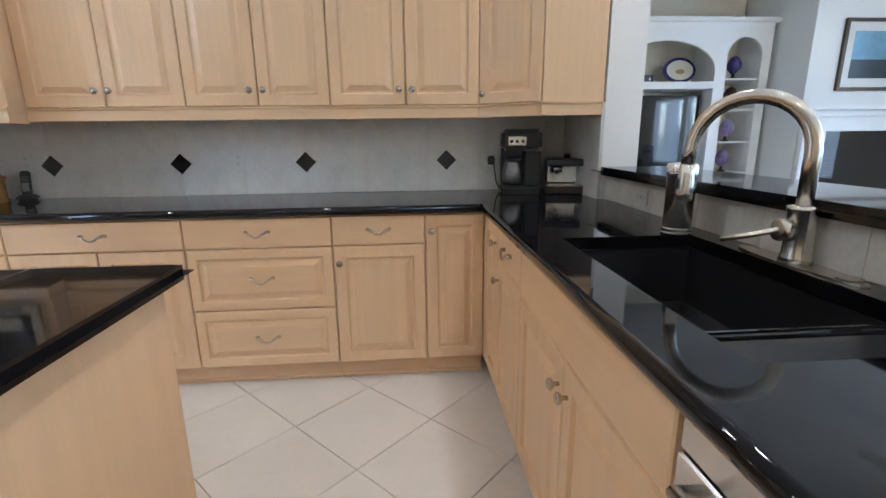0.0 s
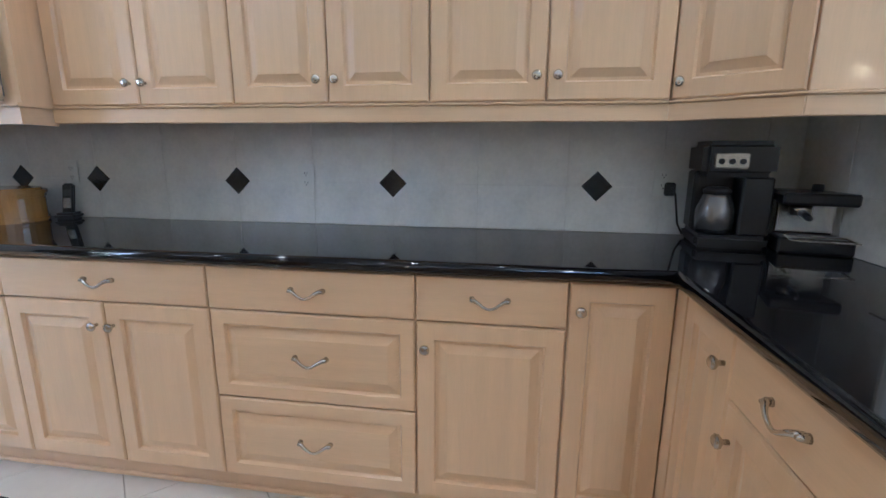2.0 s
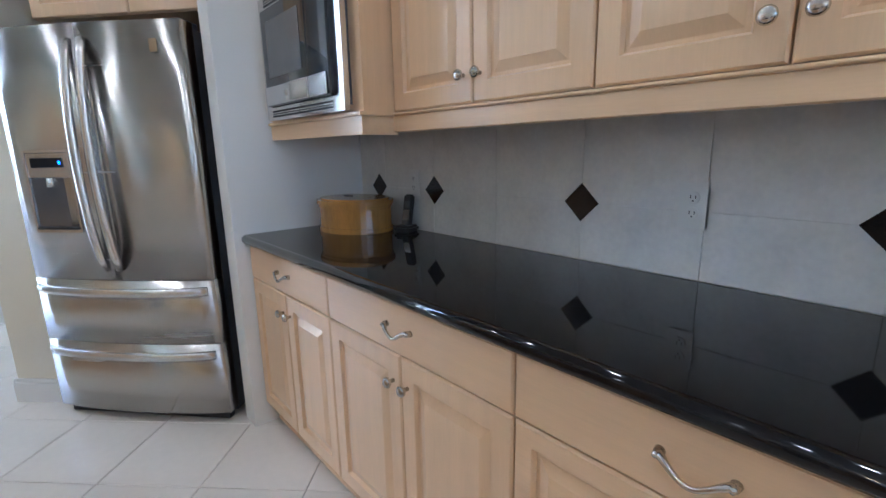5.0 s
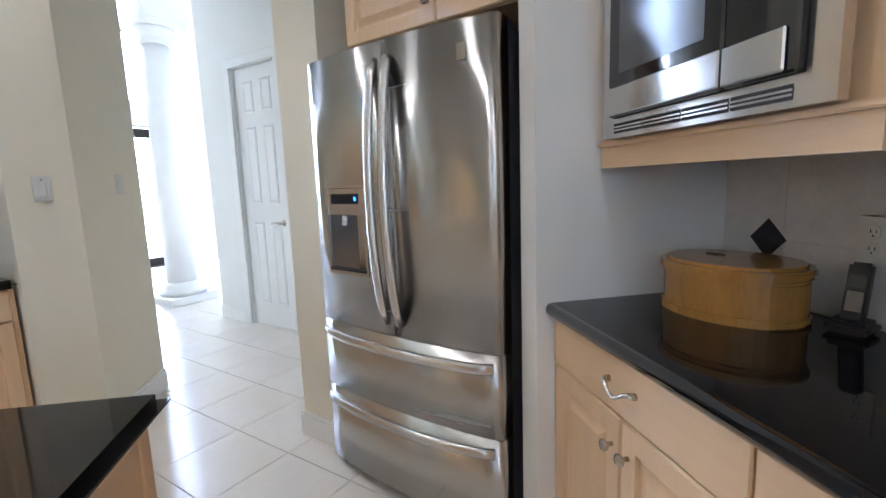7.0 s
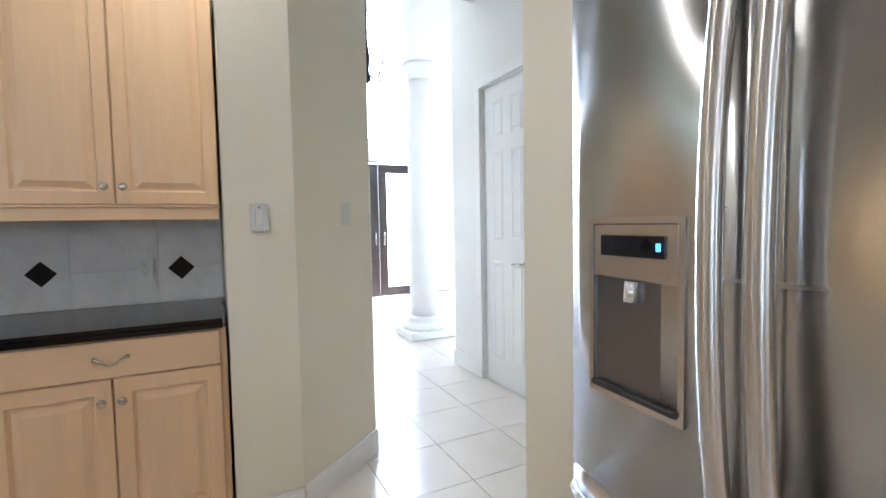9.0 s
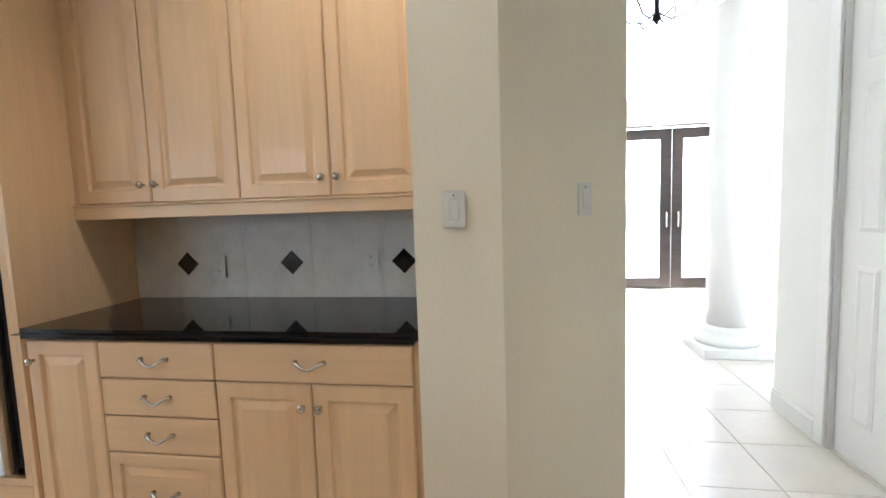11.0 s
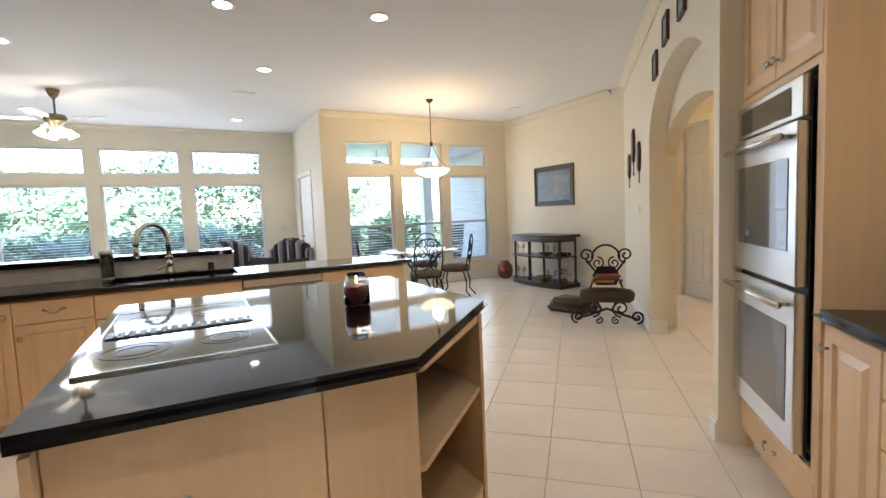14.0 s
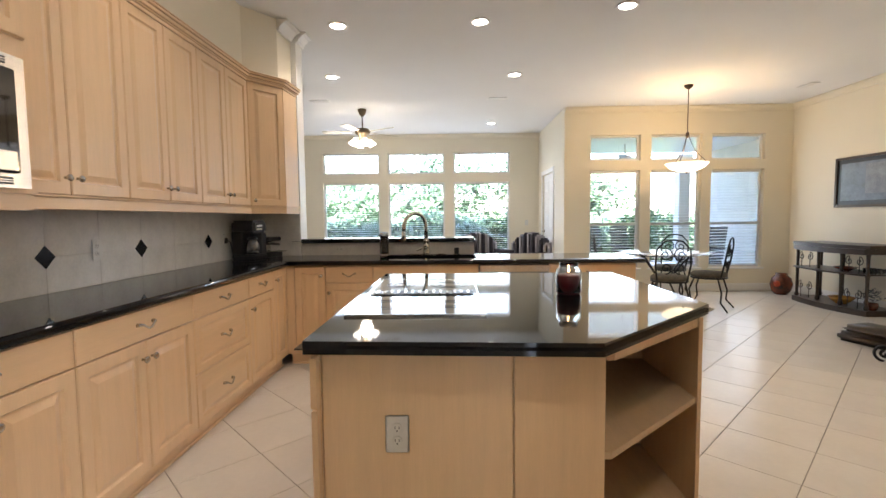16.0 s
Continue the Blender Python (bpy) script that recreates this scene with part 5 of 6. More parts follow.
for k in range(6):
    a = math.pi / 3 * k
    c, s = math.cos(a), math.sin(a)
    pts = [(r * c, r * s, z) for r, z in ((0.02, 3.05), (0.12, 2.98), (0.24, 3.0), (0.33, 3.1), (0.34, 3.2))]
    arm = part("arm", tube(pts, 0.009, 8), IRON, ch, "", True)
    part("scroll", tube([(r * c, r * s, z) for r, z in ((0.05, 3.3), (0.14, 3.28), (0.18, 3.2), (0.13, 3.15), (0.10, 3.2))], 0.006, 6), IRON, ch, "", True)
    part("candle_lamp", lathe([(0.018, 3.2), (0.018, 3.27), (0.02, 3.28), (0.014, 3.32), (0, 3.35)], 12, None, (0.34 * c, 0.34 * s, 0)), BULB, arm, "lit candle bulb", True)

# wall lamp and chest in the room behind the corridor
wl_ = thing("wall_lamp", pose(0.345, -8.6, 2.0, 0, 0, 90), label="lit wall lamp with a cream shade on a brass arm", category="wall lamp")
part("back_plate", lathe([(0.05, 0), (0.05, 0.008), (0.03, 0.014), (0, 0.014)], 18), BRASSY, wl_, "", True, pose(0, 0.004, 0, -90) @ pose(0, 0, 0, 180))
part("arm", tube([(0, 0.0, 0), (0, 0.07, -0.03), (0, 0.12, 0.0), (0, 0.12, 0.05)], 0.008, 8), BRASSY, wl_, "", True)
part("shade", lathe([(0.10, 0.0), (0.062, 0.15), (0.06, 0.15), (0.097, 0.0)], 24), ALABASTER, wl_, "glowing cream shade", True, pose(0, 0.12, 0.03))
chest = thing("chest_of_drawers", pose(0.32, -9.1, 0, 0, 0, 90), label="dark wooden chest of drawers in the lit room", category="chest")
part("case", box(0, 0.9, 0.0, 0.42, 0.06, 0.86, 0.006), DARKWOOD, chest)
part("top", box(-0.02, 0.92, -0.0, 0.44, 0.861, 0.89, 0.006), DARKWOOD, chest)
for k in range(3):
    part("drawer", box(0.03, 0.87, 0.421, 0.435, 0.10 + k * 0.25, 0.33 + k * 0.25, 0.004), DARKWOOD, chest)
for x in (0.03, 0.82):
    part("foot", box(x, x + 0.05, 0.02, 0.40, 0, 0.059), DARKWOOD, chest)
lamp("room_lamp", "POINT", pose(0.12, -8.6, 2.12), 2.2, (1.0, 0.62, 0.28), r=0.08)
lamp("corridor_light", "POINT", pose(-1.6, -6.7, 2.8), 2.4, (1.0, 0.66, 0.32), r=0.1)

# ---- breakfast corner ----
co = thing("console_table", pose(1.79, -6.44, 0), label="dark wooden bow-front console with iron scrolls and shelves", category="console")
WC, DC = 1.22, 0.42


def bow(z0, z1, out=0.0, ins=0.0):
    pts = [(WC - ins, -DC + ins), (ins, -DC + ins)]
    pts += [(ins + (WC - 2 * ins) * i / 14, ins - out + (-0.0 + 0.09 * math.sin(math.pi * i / 14)) * 1.0 - 0.0) for i in range(15)]
    return prism([(x, y) for x, y in pts], z0, z1, bevel=0.006)


part("top", bow(0.83, 0.875, -0.02, -0.015), DARKWOOD, co)
part("apron", bow(0.76, 0.829, 0, 0.03), DARKWOOD, co)
part("base", bow(0.0, 0.075, -0.01, -0.005), DARKWOOD, co)
part("shelf", bow(0.50, 0.52, 0.0, 0.03), DARKWOOD, co)
for x in (0.04, 0.42, 0.80, 1.18):
    for y in (-0.03, -DC + 0.05):
        part("post", lathe([(0.022, 0.075), (0.03, 0.1), (0.018, 0.14), (0.02, 0.46), (0.028, 0.5), (0.018, 0.54), (0.02, 0.72), (0.026, 0.76)], 12, None, (x, y, 0)), DARKWOOD, co, "", True)


def spiral(cx, cz, r0, turns, start, n=26, y=0.0, sgn=1):
    return [(cx + r0 * (1 - 0.82 * i / n) * math.cos(start + sgn * 2 * math.pi * turns * i / n), y, cz + r0 * (1 - 0.82 * i / n) * math.sin(start + sgn * 2 * math.pi * turns * i / n)) for i in range(n + 1)]


for x0 in (0.09, 0.88):
    for zc in (0.2, 0.62):
        for k, sg in ((0, 1), (1, -1)):
            part("scroll", tube(spiral(x0 + 0.06 + k * 0.15, zc + 0.05, 0.06, 1.3, math.pi / 2, y=-0.02, sgn=sg), 0.005, 6), IRON, co, "wrought iron scroll", True)
            part("scroll_bar", tube([(x0 + 0.06 + k * 0.15, -0.02, zc - 0.12), (x0 + 0.06 + k * 0.15, -0.02, zc + 0.11)], 0.004, 6), IRON, co, "", True)


def dish(m, r, h, material, label):
    d = thing("bowl", m, label=label, category="bowl")
    part("dish", lathe([(0, 0.0), (r * 0.4, 0.0), (r * 0.45, 0.01), (r * 0.8, h * 0.6), (r, h), (r * 0.96, h), (r * 0.74, h * 0.62), (0, 0.016)], 24), material, d, "", True)
    return d


dish(pose(2.27, -6.57, 0.52), 0.13, 0.05, POT, "shallow brown pottery bowl on the console shelf")
dish(pose(2.31, -6.57, 0.075), 0.15, 0.09, BASKETWOOD, "woven brown bowl on the console's base")
for k in range(6):
    g = thing("glass_tumbler", pose(1.77 + (k % 3) * 0.08, -6.62 + (k // 3) * 0.09, 0.52), label="small clear glass on the console shelf", category="glass", group="glasses on the console")
    part("cup", lathe([(0, 0.002), (0.022, 0.002), (0.028, 0.07), (0.026, 0.07), (0.02, 0.008), (0, 0.008)], 14), CLEAR, g, "", True)
wl = thing("dried_flowers", pose(1.87, -6.57, 0.075), label="dried grey flower arrangement in a low pot", category="flowers")
part("pot", lathe([(0.05, 0), (0.07, 0.05), (0.06, 0.09), (0, 0.09)], 16), POT, wl, "", True)
rnd = random.Random(4)
bm = bmesh.new()
for k in range(130):
    a, e, r = rnd.uniform(0, 6.28), rnd.uniform(0.15, 1.5), rnd.uniform(0.08, 0.17)
    p = Vector((r * math.cos(a) * math.cos(e), r * math.sin(a) * math.cos(e), 0.1 + r * math.sin(e)))
    q = p + Vector((rnd.uniform(-1, 1), rnd.uniform(-1, 1), rnd.uniform(-1, 1))) * 0.025
    s = p + Vector((rnd.uniform(-1, 1), rnd.uniform(-1, 1), rnd.uniform(-1, 1))) * 0.025
    bm.faces.new([bm.verts.new(v) for v in (p, q, s)])
tagged(part("petals", bm, WICKER, wl, "grey dried petals"), label="grey dried petals", kind="stuff")
vs = thing("pottery_vase", pose(3.50, -6.62, 0), label="round orange-brown glazed pottery vase on the floor", category="vase")
part("pot", lathe([(0, 0), (0.09, 0), (0.13, 0.06), (0.155, 0.16), (0.13, 0.26), (0.075, 0.31), (0.085, 0.335), (0.07, 0.335), (0.06, 0.31), (0, 0.28)], 28), POT, vs, "", True)
part("disc", lathe([(0.05, 0), (0.045, 0.008), (0, 0.01)], 18), REDGLAZE, vs, "red round mark", True, pose(-0.08, 0.125, 0.18, 90, 0, 32) @ pose(0, 0, 0, 180))

pw = thing("framed_print", pose(2.97, -SOUTH, 1.36, 0, 0, 180), label="wide framed blue-grey print above the console", category="picture")
part("frame", frame_bm(0, 0.98, 0, 0.70, 0.035, -0.03, -0.001), GOLDFRAME, pw)
part("mount", box(0.034, 0.946, -0.012, -0.001, 0.034, 0.666), DARKPRINT, pw)
part("print", box(0.09, 0.89, -0.014, -0.0125, 0.09, 0.61), PATINA, pw)
part("print_pale_area", box(0.48, 0.86, -0.0152, -0.0142, 0.18, 0.58), MATGREY, pw)

# glass table and four iron chairs
tb = thing("glass_table", pose(2.76, -4.42, 0), label="round glass dining table on a scrolled iron base", category="table")
part("tabletop", lathe([(0, 0.735), (0.60, 0.735), (0.61, 0.741), (0.60, 0.747), (0, 0.747)], 48), TABLEGLASS, tb, "clear glass top", True)
part("top_ring", tube([(0.45 * math.cos(a), 0.45 * math.sin(a), 0.722) for a in (2 * math.pi * i / 32 for i in range(33))], 0.011, 8), IRON, tb, "", True)
for k in range(4):
    a = math.pi / 2 * k + 0.4
    pts = [(r * math.cos(a), r * math.sin(a), z) for r, z in ((0.43, 0.72), (0.30, 0.6), (0.14, 0.42), (0.12, 0.3), (0.22, 0.14), (0.36, 0.02), (0.40, 0.012))]
    part("leg", tube(pts, 0.013, 8), IRON, tb, "", True)


def iron_chair(m):
    c = thing("iron_chair", m, label="wrought iron dining chair with a scrolled back and tapestry seat", category="chair", group="chairs round the glass table")
    part("seat", lathe([(0, 0.44), (0.2, 0.44), (0.225, 0.455), (0.225, 0.48), (0.2, 0.505), (0, 0.515)], 24), SEATFAB, c, "tapestry seat cushion", True)
    part("seat_ring", tube([(0.215 * math.cos(a), 0.215 * math.sin(a), 0.432) for a in (2 * math.pi * i / 24 for i in range(25))], 0.011, 8), IRON, c, "", True)
    for sx in (-1, 1):
        part("leg", tube([(sx * 0.16, -0.14, 0.43), (sx * 0.2, -0.19, 0.28), (sx * 0.18, -0.17, 0.14), (sx * 0.24, -0.25, 0.01)], 0.011, 8), IRON, c, "", True)
        part("leg", tube([(sx * 0.16, 0.14, 0.43), (sx * 0.19, 0.19, 0.25), (sx * 0.18, 0.18, 0.12), (sx * 0.22, 0.27, 0.01)], 0.011, 8), IRON, c, "", True)
        part("back_post", tube([(sx * 0.17, 0.17, 0.43), (sx * 0.20, 0.22, 0.65), (sx * 0.19, 0.25, 0.85), (sx * 0.10, 0.26, 0.95), (0, 0.262, 0.97)], 0.011, 8), IRON, c, "", True)
        part("back_scroll", tube([(x, 0.235, z) for x, _, z in spiral(sx * 0.085, 0.78, 0.085, 1.4, math.pi / 2, sgn=sx)], 0.008, 6), IRON, c, "", True)
        part("back_scroll", tube([(x, 0.22, z) for x, _, z in spiral(sx * 0.08, 0.61, 0.07, 1.4, -math.pi / 2, sgn=-sx)], 0.008, 6), IRON, c, "", True)
    return c


c0 = iron_chair(pose(2.40, -4.86, 0, 0, 0, 140))
for x, y, r in ((2.08, -4.18, 75), (3.33, -4.78, -130), (2.98, -3.76, -20)):
    copy_thing(c0, pose(x, y, 0, 0, 0, r))

# iron rack with books and cushions
rk = thing("iron_rack", pose(-0.15, -5.29, 0, 0, 0, 226) @ Matrix.Scale(0.87, 4), label="black scrolled wrought iron stand holding books and a leather roll", category="stand")
part("foot_bar", tube([(-0.36, 0, 0.07), (-0.2, 0, 0.12), (0, 0, 0.2), (0.2, 0, 0.12), (0.36, 0, 0.07)], 0.017, 8), IRON, rk, "", True)
for sx in (-1, 1):
    part("foot_scroll", tube(spiral(sx * 0.36, 0.092, 0.085, 1.5, -math.pi / 2, sgn=sx), 0.014, 7), IRON, rk, "", True)
    part("foot_scroll", tube(spiral(sx * 0.17, 0.2, 0.11, 1.5, -math.pi / 2, sgn=-sx), 0.012, 7), IRON, rk, "", True)
    part("foot_curl", tube(spiral(sx * 0.10, 0.055, 0.05, 1.3, math.pi / 2, y=-0.05, sgn=sx), 0.010, 7), IRON, rk, "", True)
    part("upright", tube([(sx * 0.06, 0, 0.18), (sx * 0.2, 0.02, 0.45), (sx * 0.12, 0.05, 0.66), (sx * 0.24, 0.08, 0.82)], 0.014, 8), IRON, rk, "", True)
    part("top_scroll", tube(spiral(sx * 0.24, 0.88, 0.10, 1.5, -math.pi / 2, y=0.08, sgn=-sx), 0.012, 7), IRON, rk, "", True)
    part("top_scroll", tube(spiral(sx * 0.10, 0.78, 0.08, 1.4, math.pi / 2, y=0.05, sgn=sx), 0.010, 7), IRON, rk, "", True)
    part("rest_arm", tube([(sx * 0.14, 0.04, 0.6), (sx * 0.15, -0.12, 0.55), (sx * 0.16, -0.22, 0.6)], 0.012, 7), IRON, rk, "", True)
part("top_arch", tube([(0.17 * math.cos(a), 0.08, 0.84 + 0.17 * math.sin(a)) for a in (math.pi * i / 14 for i in range(15))], 0.013, 8), IRON, rk, "", True)
part("centre_plate", prism([(-0.12, 0.0), (0.12, 0.0), (0.17, 0.12), (0.1, 0.24), (-0.1, 0.24), (-0.17, 0.12)], -0.01, 0.01, bevel=0.004), IRON, rk, m=pose(0, 0.02, 0.5, 78))
roll = tube([(-0.33, 0.02, 0.36), (-0.3, 0.02, 0.36), (-0.15, 0.03, 0.37), (0.1, 0.03, 0.37), (0.28, 0.02, 0.36), (0.33, 0.02, 0.35)], [0.06, 0.09, 0.10, 0.10, 0.09, 0.055], 16)
part("leather_roll", roll, LEATHER, rk, "brown leather roll", True)
for k in range(3):
    part("book", box(-0.13, 0.14, -0.2, 0.0, 0.565 + k * 0.03, 0.592 + k * 0.03, 0.003), BOOKS[k], rk, m=pose(-0.05 + 0.02 * k, -0.01, 0, 0, 0, 6 * k - 4))
cu = thing("floor_cushion", pose(0.58, -5.5, 0, 0, 0, 15), label="flat brown leather floor cushion", category="cushion")
part("pad", box(-0.27, 0.27, -0.2, 0.2, 0.0, 0.10, 0.035, seg=3), LEATHER, cu, "", True)
part("top_pad", box(-0.24, 0.24, -0.18, 0.18, 0.085, 0.17, 0.04, seg=3), LEATHER, cu, "", True)

# three oval wall ornaments and three tiles over the arch
for u, z, s in ((4.42, 2.03, 1.0), (3.92, 1.85, 0.82), (4.85, 1.82, 0.78)):
    o = thing("wall_ornament", at_un(u, NW, z, 135), label="dark carved oval ornament with a tail, hung on the wall", category="ornament", group="oval wall ornaments")
    bm = prism([(0.085 * s * math.cos(t), 0.21 * s * math.sin(t)) for t in (2 * math.pi * i / 24 for i in range(24))], 0, 0.03, bevel=0.01)
    part("oval", moved(bm, pose(0, 0, 0, 90)), BRONZE, o)
    bm = prism([(0.06 * s * math.cos(t), 0.17 * s * math.sin(t)) for t in (2 * math.pi * i / 24 for i in range(24))], 0.03, 0.038)
    part("centre", moved(bm, pose(0, 0, 0, 90)), MATGREY, o, "paler centre")
    part("tail", tube([(0, -0.015, -0.2 * s), (0.004, -0.015, -0.3 * s), (0, -0.015, -0.36 * s)], [0.008, 0.005, 0.009], 8), BRONZE, o, "", True)
for u, z in ((2.85, 2.53), (2.36, 2.67), (1.80, 2.66)):
    o = thing("wall_tile", at_un(u, NW, z, 135), label="small framed square ornament above the arch", category="ornament", group="ornaments over the arch")
    part("frame", frame_bm(-0.10, 0.10, -0.11, 0.11, 0.025, -0.025, -0.001), BRONZE, o)
    part("face", box(-0.075, 0.075, -0.018, -0.001, -0.085, 0.085), MATGREY, o)

# ---- family room ----
bi = thing("built_in_bookcase", pose(2.08, 3.45, 0), label="white built-in media unit with arched niches and shelves", category="bookcase")


def niche_panel(x0, x1, z0, z1, spring, rise, name="front"):
    """The white front above an arched niche."""
    bm = bmesh.new()
    k, mid, half = 16, (x0 + x1) / 2, (x1 - x0) / 2
    arc = [(mid - half * math.cos(math.pi * i / k), spring + rise * math.sin(math.pi * i / k)) for i in range(k + 1)]
    for (xa, za), (xb, zb) in zip(arc, arc[1:]):
        v = [bm.verts.new((x, y, z)) for y in (0, 0.03) for x, z in ((xa, za), (xb, zb), (xb, z1), (xa, z1))]
        for f in ((0, 1, 2, 3), (7, 6, 5, 4), (1, 0, 4, 5), (3, 2, 6, 7)):
            bm.faces.new([v[i] for i in f])
    bmesh.ops.remove_doubles(bm, verts=bm.verts, dist=1e-5)
    return part(name, bm, TRIM, bi)


part("left_stile", box(0, 0.06, 0, 0.5, 0, 2.50), TRIM, bi)
part("middle_stile", box(1.29, 1.43, 0, 0.5, 0, 2.50), TRIM, bi)
part("right_stile", box(1.86, 1.97, 0, 0.5, 0, 2.50), TRIM, bi)
part("back_panel", box(0.06, 1.86, 0.46, 0.5, 0, 2.50), CHINA, bi)
niche_panel(0.06, 1.29, 1.80, 2.50, 1.96, 0.34, "arched_front")
niche_panel(1.43, 1.86, 1.80, 2.50, 2.13, 0.21, "arched_front")
part("tv_shelf", box(0.06, 1.29, 0, 0.46, 1.76, 1.84), TRIM, bi)
part("base_cabinet", box(0.06, 1.86, 0.0, 0.46, 0, 0.75), TRIM, bi)
for z in (1.13, 1.52, 1.88):
    part("shelf", box(1.43, 1.86, 0.03, 0.46, z - 0.02, z), TRIM, bi)
part("cornice", box(-0.06, 2.03, -0.05, 0.5, 2.50, 2.55, 0.015, seg=2), TRIM, bi)
tv = thing("television", pose(2.20, 3.60, 0.755), label="black flat-screen television in the built-in unit", category="television")
part("screen", box(0, 1.12, 0, 0.05, 0.06, 0.94, 0.006), BLACKGLASS, tv)
part("stand", box(0.35, 0.77, -0.06, 0.12, 0.0, 0.06, 0.008), BLACKPLASTIC, tv)
pl = thing("display_plate", pose(3.08, 3.72, 2.0, 80), label="cream oval display plate with a purple-blue rim", category="plate")
part("rim", prism([(0.21 * math.cos(t), 0.155 * math.sin(t)) for t in (2 * math.pi * i / 32 for i in range(32))], 0, 0.012, bevel=0.004), PLATEBLUE, pl)
part("face", prism([(0.17 * math.cos(t), 0.12 * math.sin(t)) for t in (2 * math.pi * i / 32 for i in range(32))], 0.012, 0.016), CHINA, pl, "cream painted face")
part("painted_figure", prism([(0.06 * math.cos(t), 0.03 * math.sin(t) - 0.02) for t in (2 * math.pi * i / 16 for i in range(16))], 0.016, 0.018), BRASSY, pl)
rd = thing("cable_box", pose(2.43, 3.58, 1.84), label="small black electronic box on the shelf", category="electronics")
part("case", box(0, 0.26, 0, 0.16, 0, 0.09, 0.008), BLACKPLASTIC, rd)
part("dial", lathe([(0.015, 0), (0.014, 0.01), (0, 0.011)], 14), NICKEL, rd, m=pose(0.2, 0, 0.045, 90))
for z, mt, lb in ((1.88, PLATEBLUE, "blue glazed vase on a stand in the niche"), (1.13, FIGURE, "purple flower figurine on the shelf"), (0.75, FIGURE, "purple and yellow flower ornament on the shelf"), (1.52, DARKWOOD, "small dark ornament on the shelf")):
    o = thing("ornament", pose(3.72, 3.62, z), label=lb, category="ornament")
    part("foot", lathe([(0.05, 0), (0.05, 0.015), (0.02, 0.03), (0.02, 0.06)], 14), DARKWOOD, o, "", True)
    part("body", lathe([(0.02, 0.06), (0.075, 0.12), (0.085, 0.18), (0.05, 0.25), (0.02, 0.27), (0, 0.27)], 18), mt, o, "", True)

bm = prism([(4.12, 2.95), (5.9, 2.95), (5.9, 4.09), (4.12, 4.09)], 0, CEIL - 0.002)
solo("chimney_breast", bm, WHITEWALL, kind="structure", label="white painted chimney breast", category="wall")
fp = thing("fireplace", pose(4.12, 2.945, 0), label="white fireplace surround and mantel with a black firebox", category="fireplace")
part("mantel_shelf", box(-0.14, 1.97, -0.20, -0.001, 1.47, 1.52, 0.012, seg=2), TRIM, fp)
part("mantel_moulding", box(-0.08, 1.91, -0.13, -0.001, 1.40, 1.469, 0.02, seg=2), TRIM, fp)
part("frieze", box(0.0, 1.83, -0.06, -0.001, 1.24, 1.399), TRIM, fp)
for x in (0.0, 1.55):
    part("pilaster", box(x, x + 0.28, -0.07, -0.001, 0.004, 1.239, 0.006), TRIM, fp)
part("firebox", box(0.281, 1.549, -0.02, -0.001, 0.30, 1.238), BLACKGLASS, fp, "black glass firebox front")
part("hearth", box(-0.1, 1.93, -0.45, -0.071, 0.004, 0.06, 0.008), GRANITE, fp)
fp2 = thing("framed_print", pose(4.46, 2.95, 1.68), label="framed landscape print with a wide pale mount above the mantel", category="picture")
part("frame", frame_bm(0, 1.15, 0, 0.75, 0.035, -0.035, -0.001), GOLDFRAME, fp2)
part("mount", box(0.034, 1.116, -0.014, -0.001, 0.034, 0.716), MATBOARD, fp2)
part("print_sky", box(0.13, 1.02, -0.016, -0.0145, 0.33, 0.62), SKYPRINT, fp2)
part("print_land", box(0.13, 1.02, -0.016, -0.0145, 0.13, 0.329), DARKPRINT, fp2)


def armchair(m):
    a = thing("armchair", m, label="upholstered armchair in dark and light stripes", category="armchair", group="striped armchairs")
    part("seat", box(-0.3, 0.3, -0.35, 0.3, 0.12, 0.46, 0.06, seg=3), FABRIC, a, "", True)
    for sx in (-1, 1):
        part("arm", box(sx * 0.40 - 0.1, sx * 0.40 + 0.1, -0.38, 0.32, 0.1, 0.62, 0.07, seg=3), FABRIC, a, "", True)
        part("foot", lathe([(0.02, 0), (0.03, 0.11)], 10, None, (sx * 0.38, -0.3, 0)), DARKWOOD, a)
        part("foot", lathe([(0.02, 0), (0.03, 0.11)], 10, None, (sx * 0.38, 0.28, 0)), DARKWOOD, a)
    for k in range(9):
        x0 = -0.45 + k * 0.1
        h = 0.98 - 0.012 * (k - 4) ** 2
        part("back_stripe", box(x0, x0 + 0.1, 0.18, 0.42, 0.2, h, 0.035, seg=2), FABRIC if k % 2 else FABRIC2, a, "", True)
    return a


armchair(pose(5.35, -2.05, 0, 0, 0, -60))
armchair(pose(4.85, -2.7, 0, 0, 0, -140))


# ---- outdoors ----
gr = prism([(-900, -900), (900, -900), (900, 900), (-900, 900)], -0.4, -0.16)
solo("ground", gr, GRASS, kind="structure", label="green lawn round the house", category="ground")
solo("porch_floor", box(4.06, 9.2, -9.5, -3.46, -0.2, -0.03), PAVING, kind="structure", label="paved porch floor", category="porch")
solo("patio", box(6.57, 9.2, -3.45, 4.5, -0.2, -0.05), PAVING, kind="structure", label="paved patio outside the family room", category="patio")
# Pale sunlit slab, added so the front door glass burns out to white.
solo("bright_backing_slab", prism([UN(-12, -10.25), UN(2, -10.25), UN(2, -26), UN(-12, -26)], -0.2, -0.02), PAVING, kind="structure", label="pale slab added before the front doors to whiten their glass", category="pavement")
solo("porch_roof", box(4.06, 7.0, -9.5, -3.46, 2.72, 2.9), TRIM, kind="structure", label="porch ceiling", category="roof")
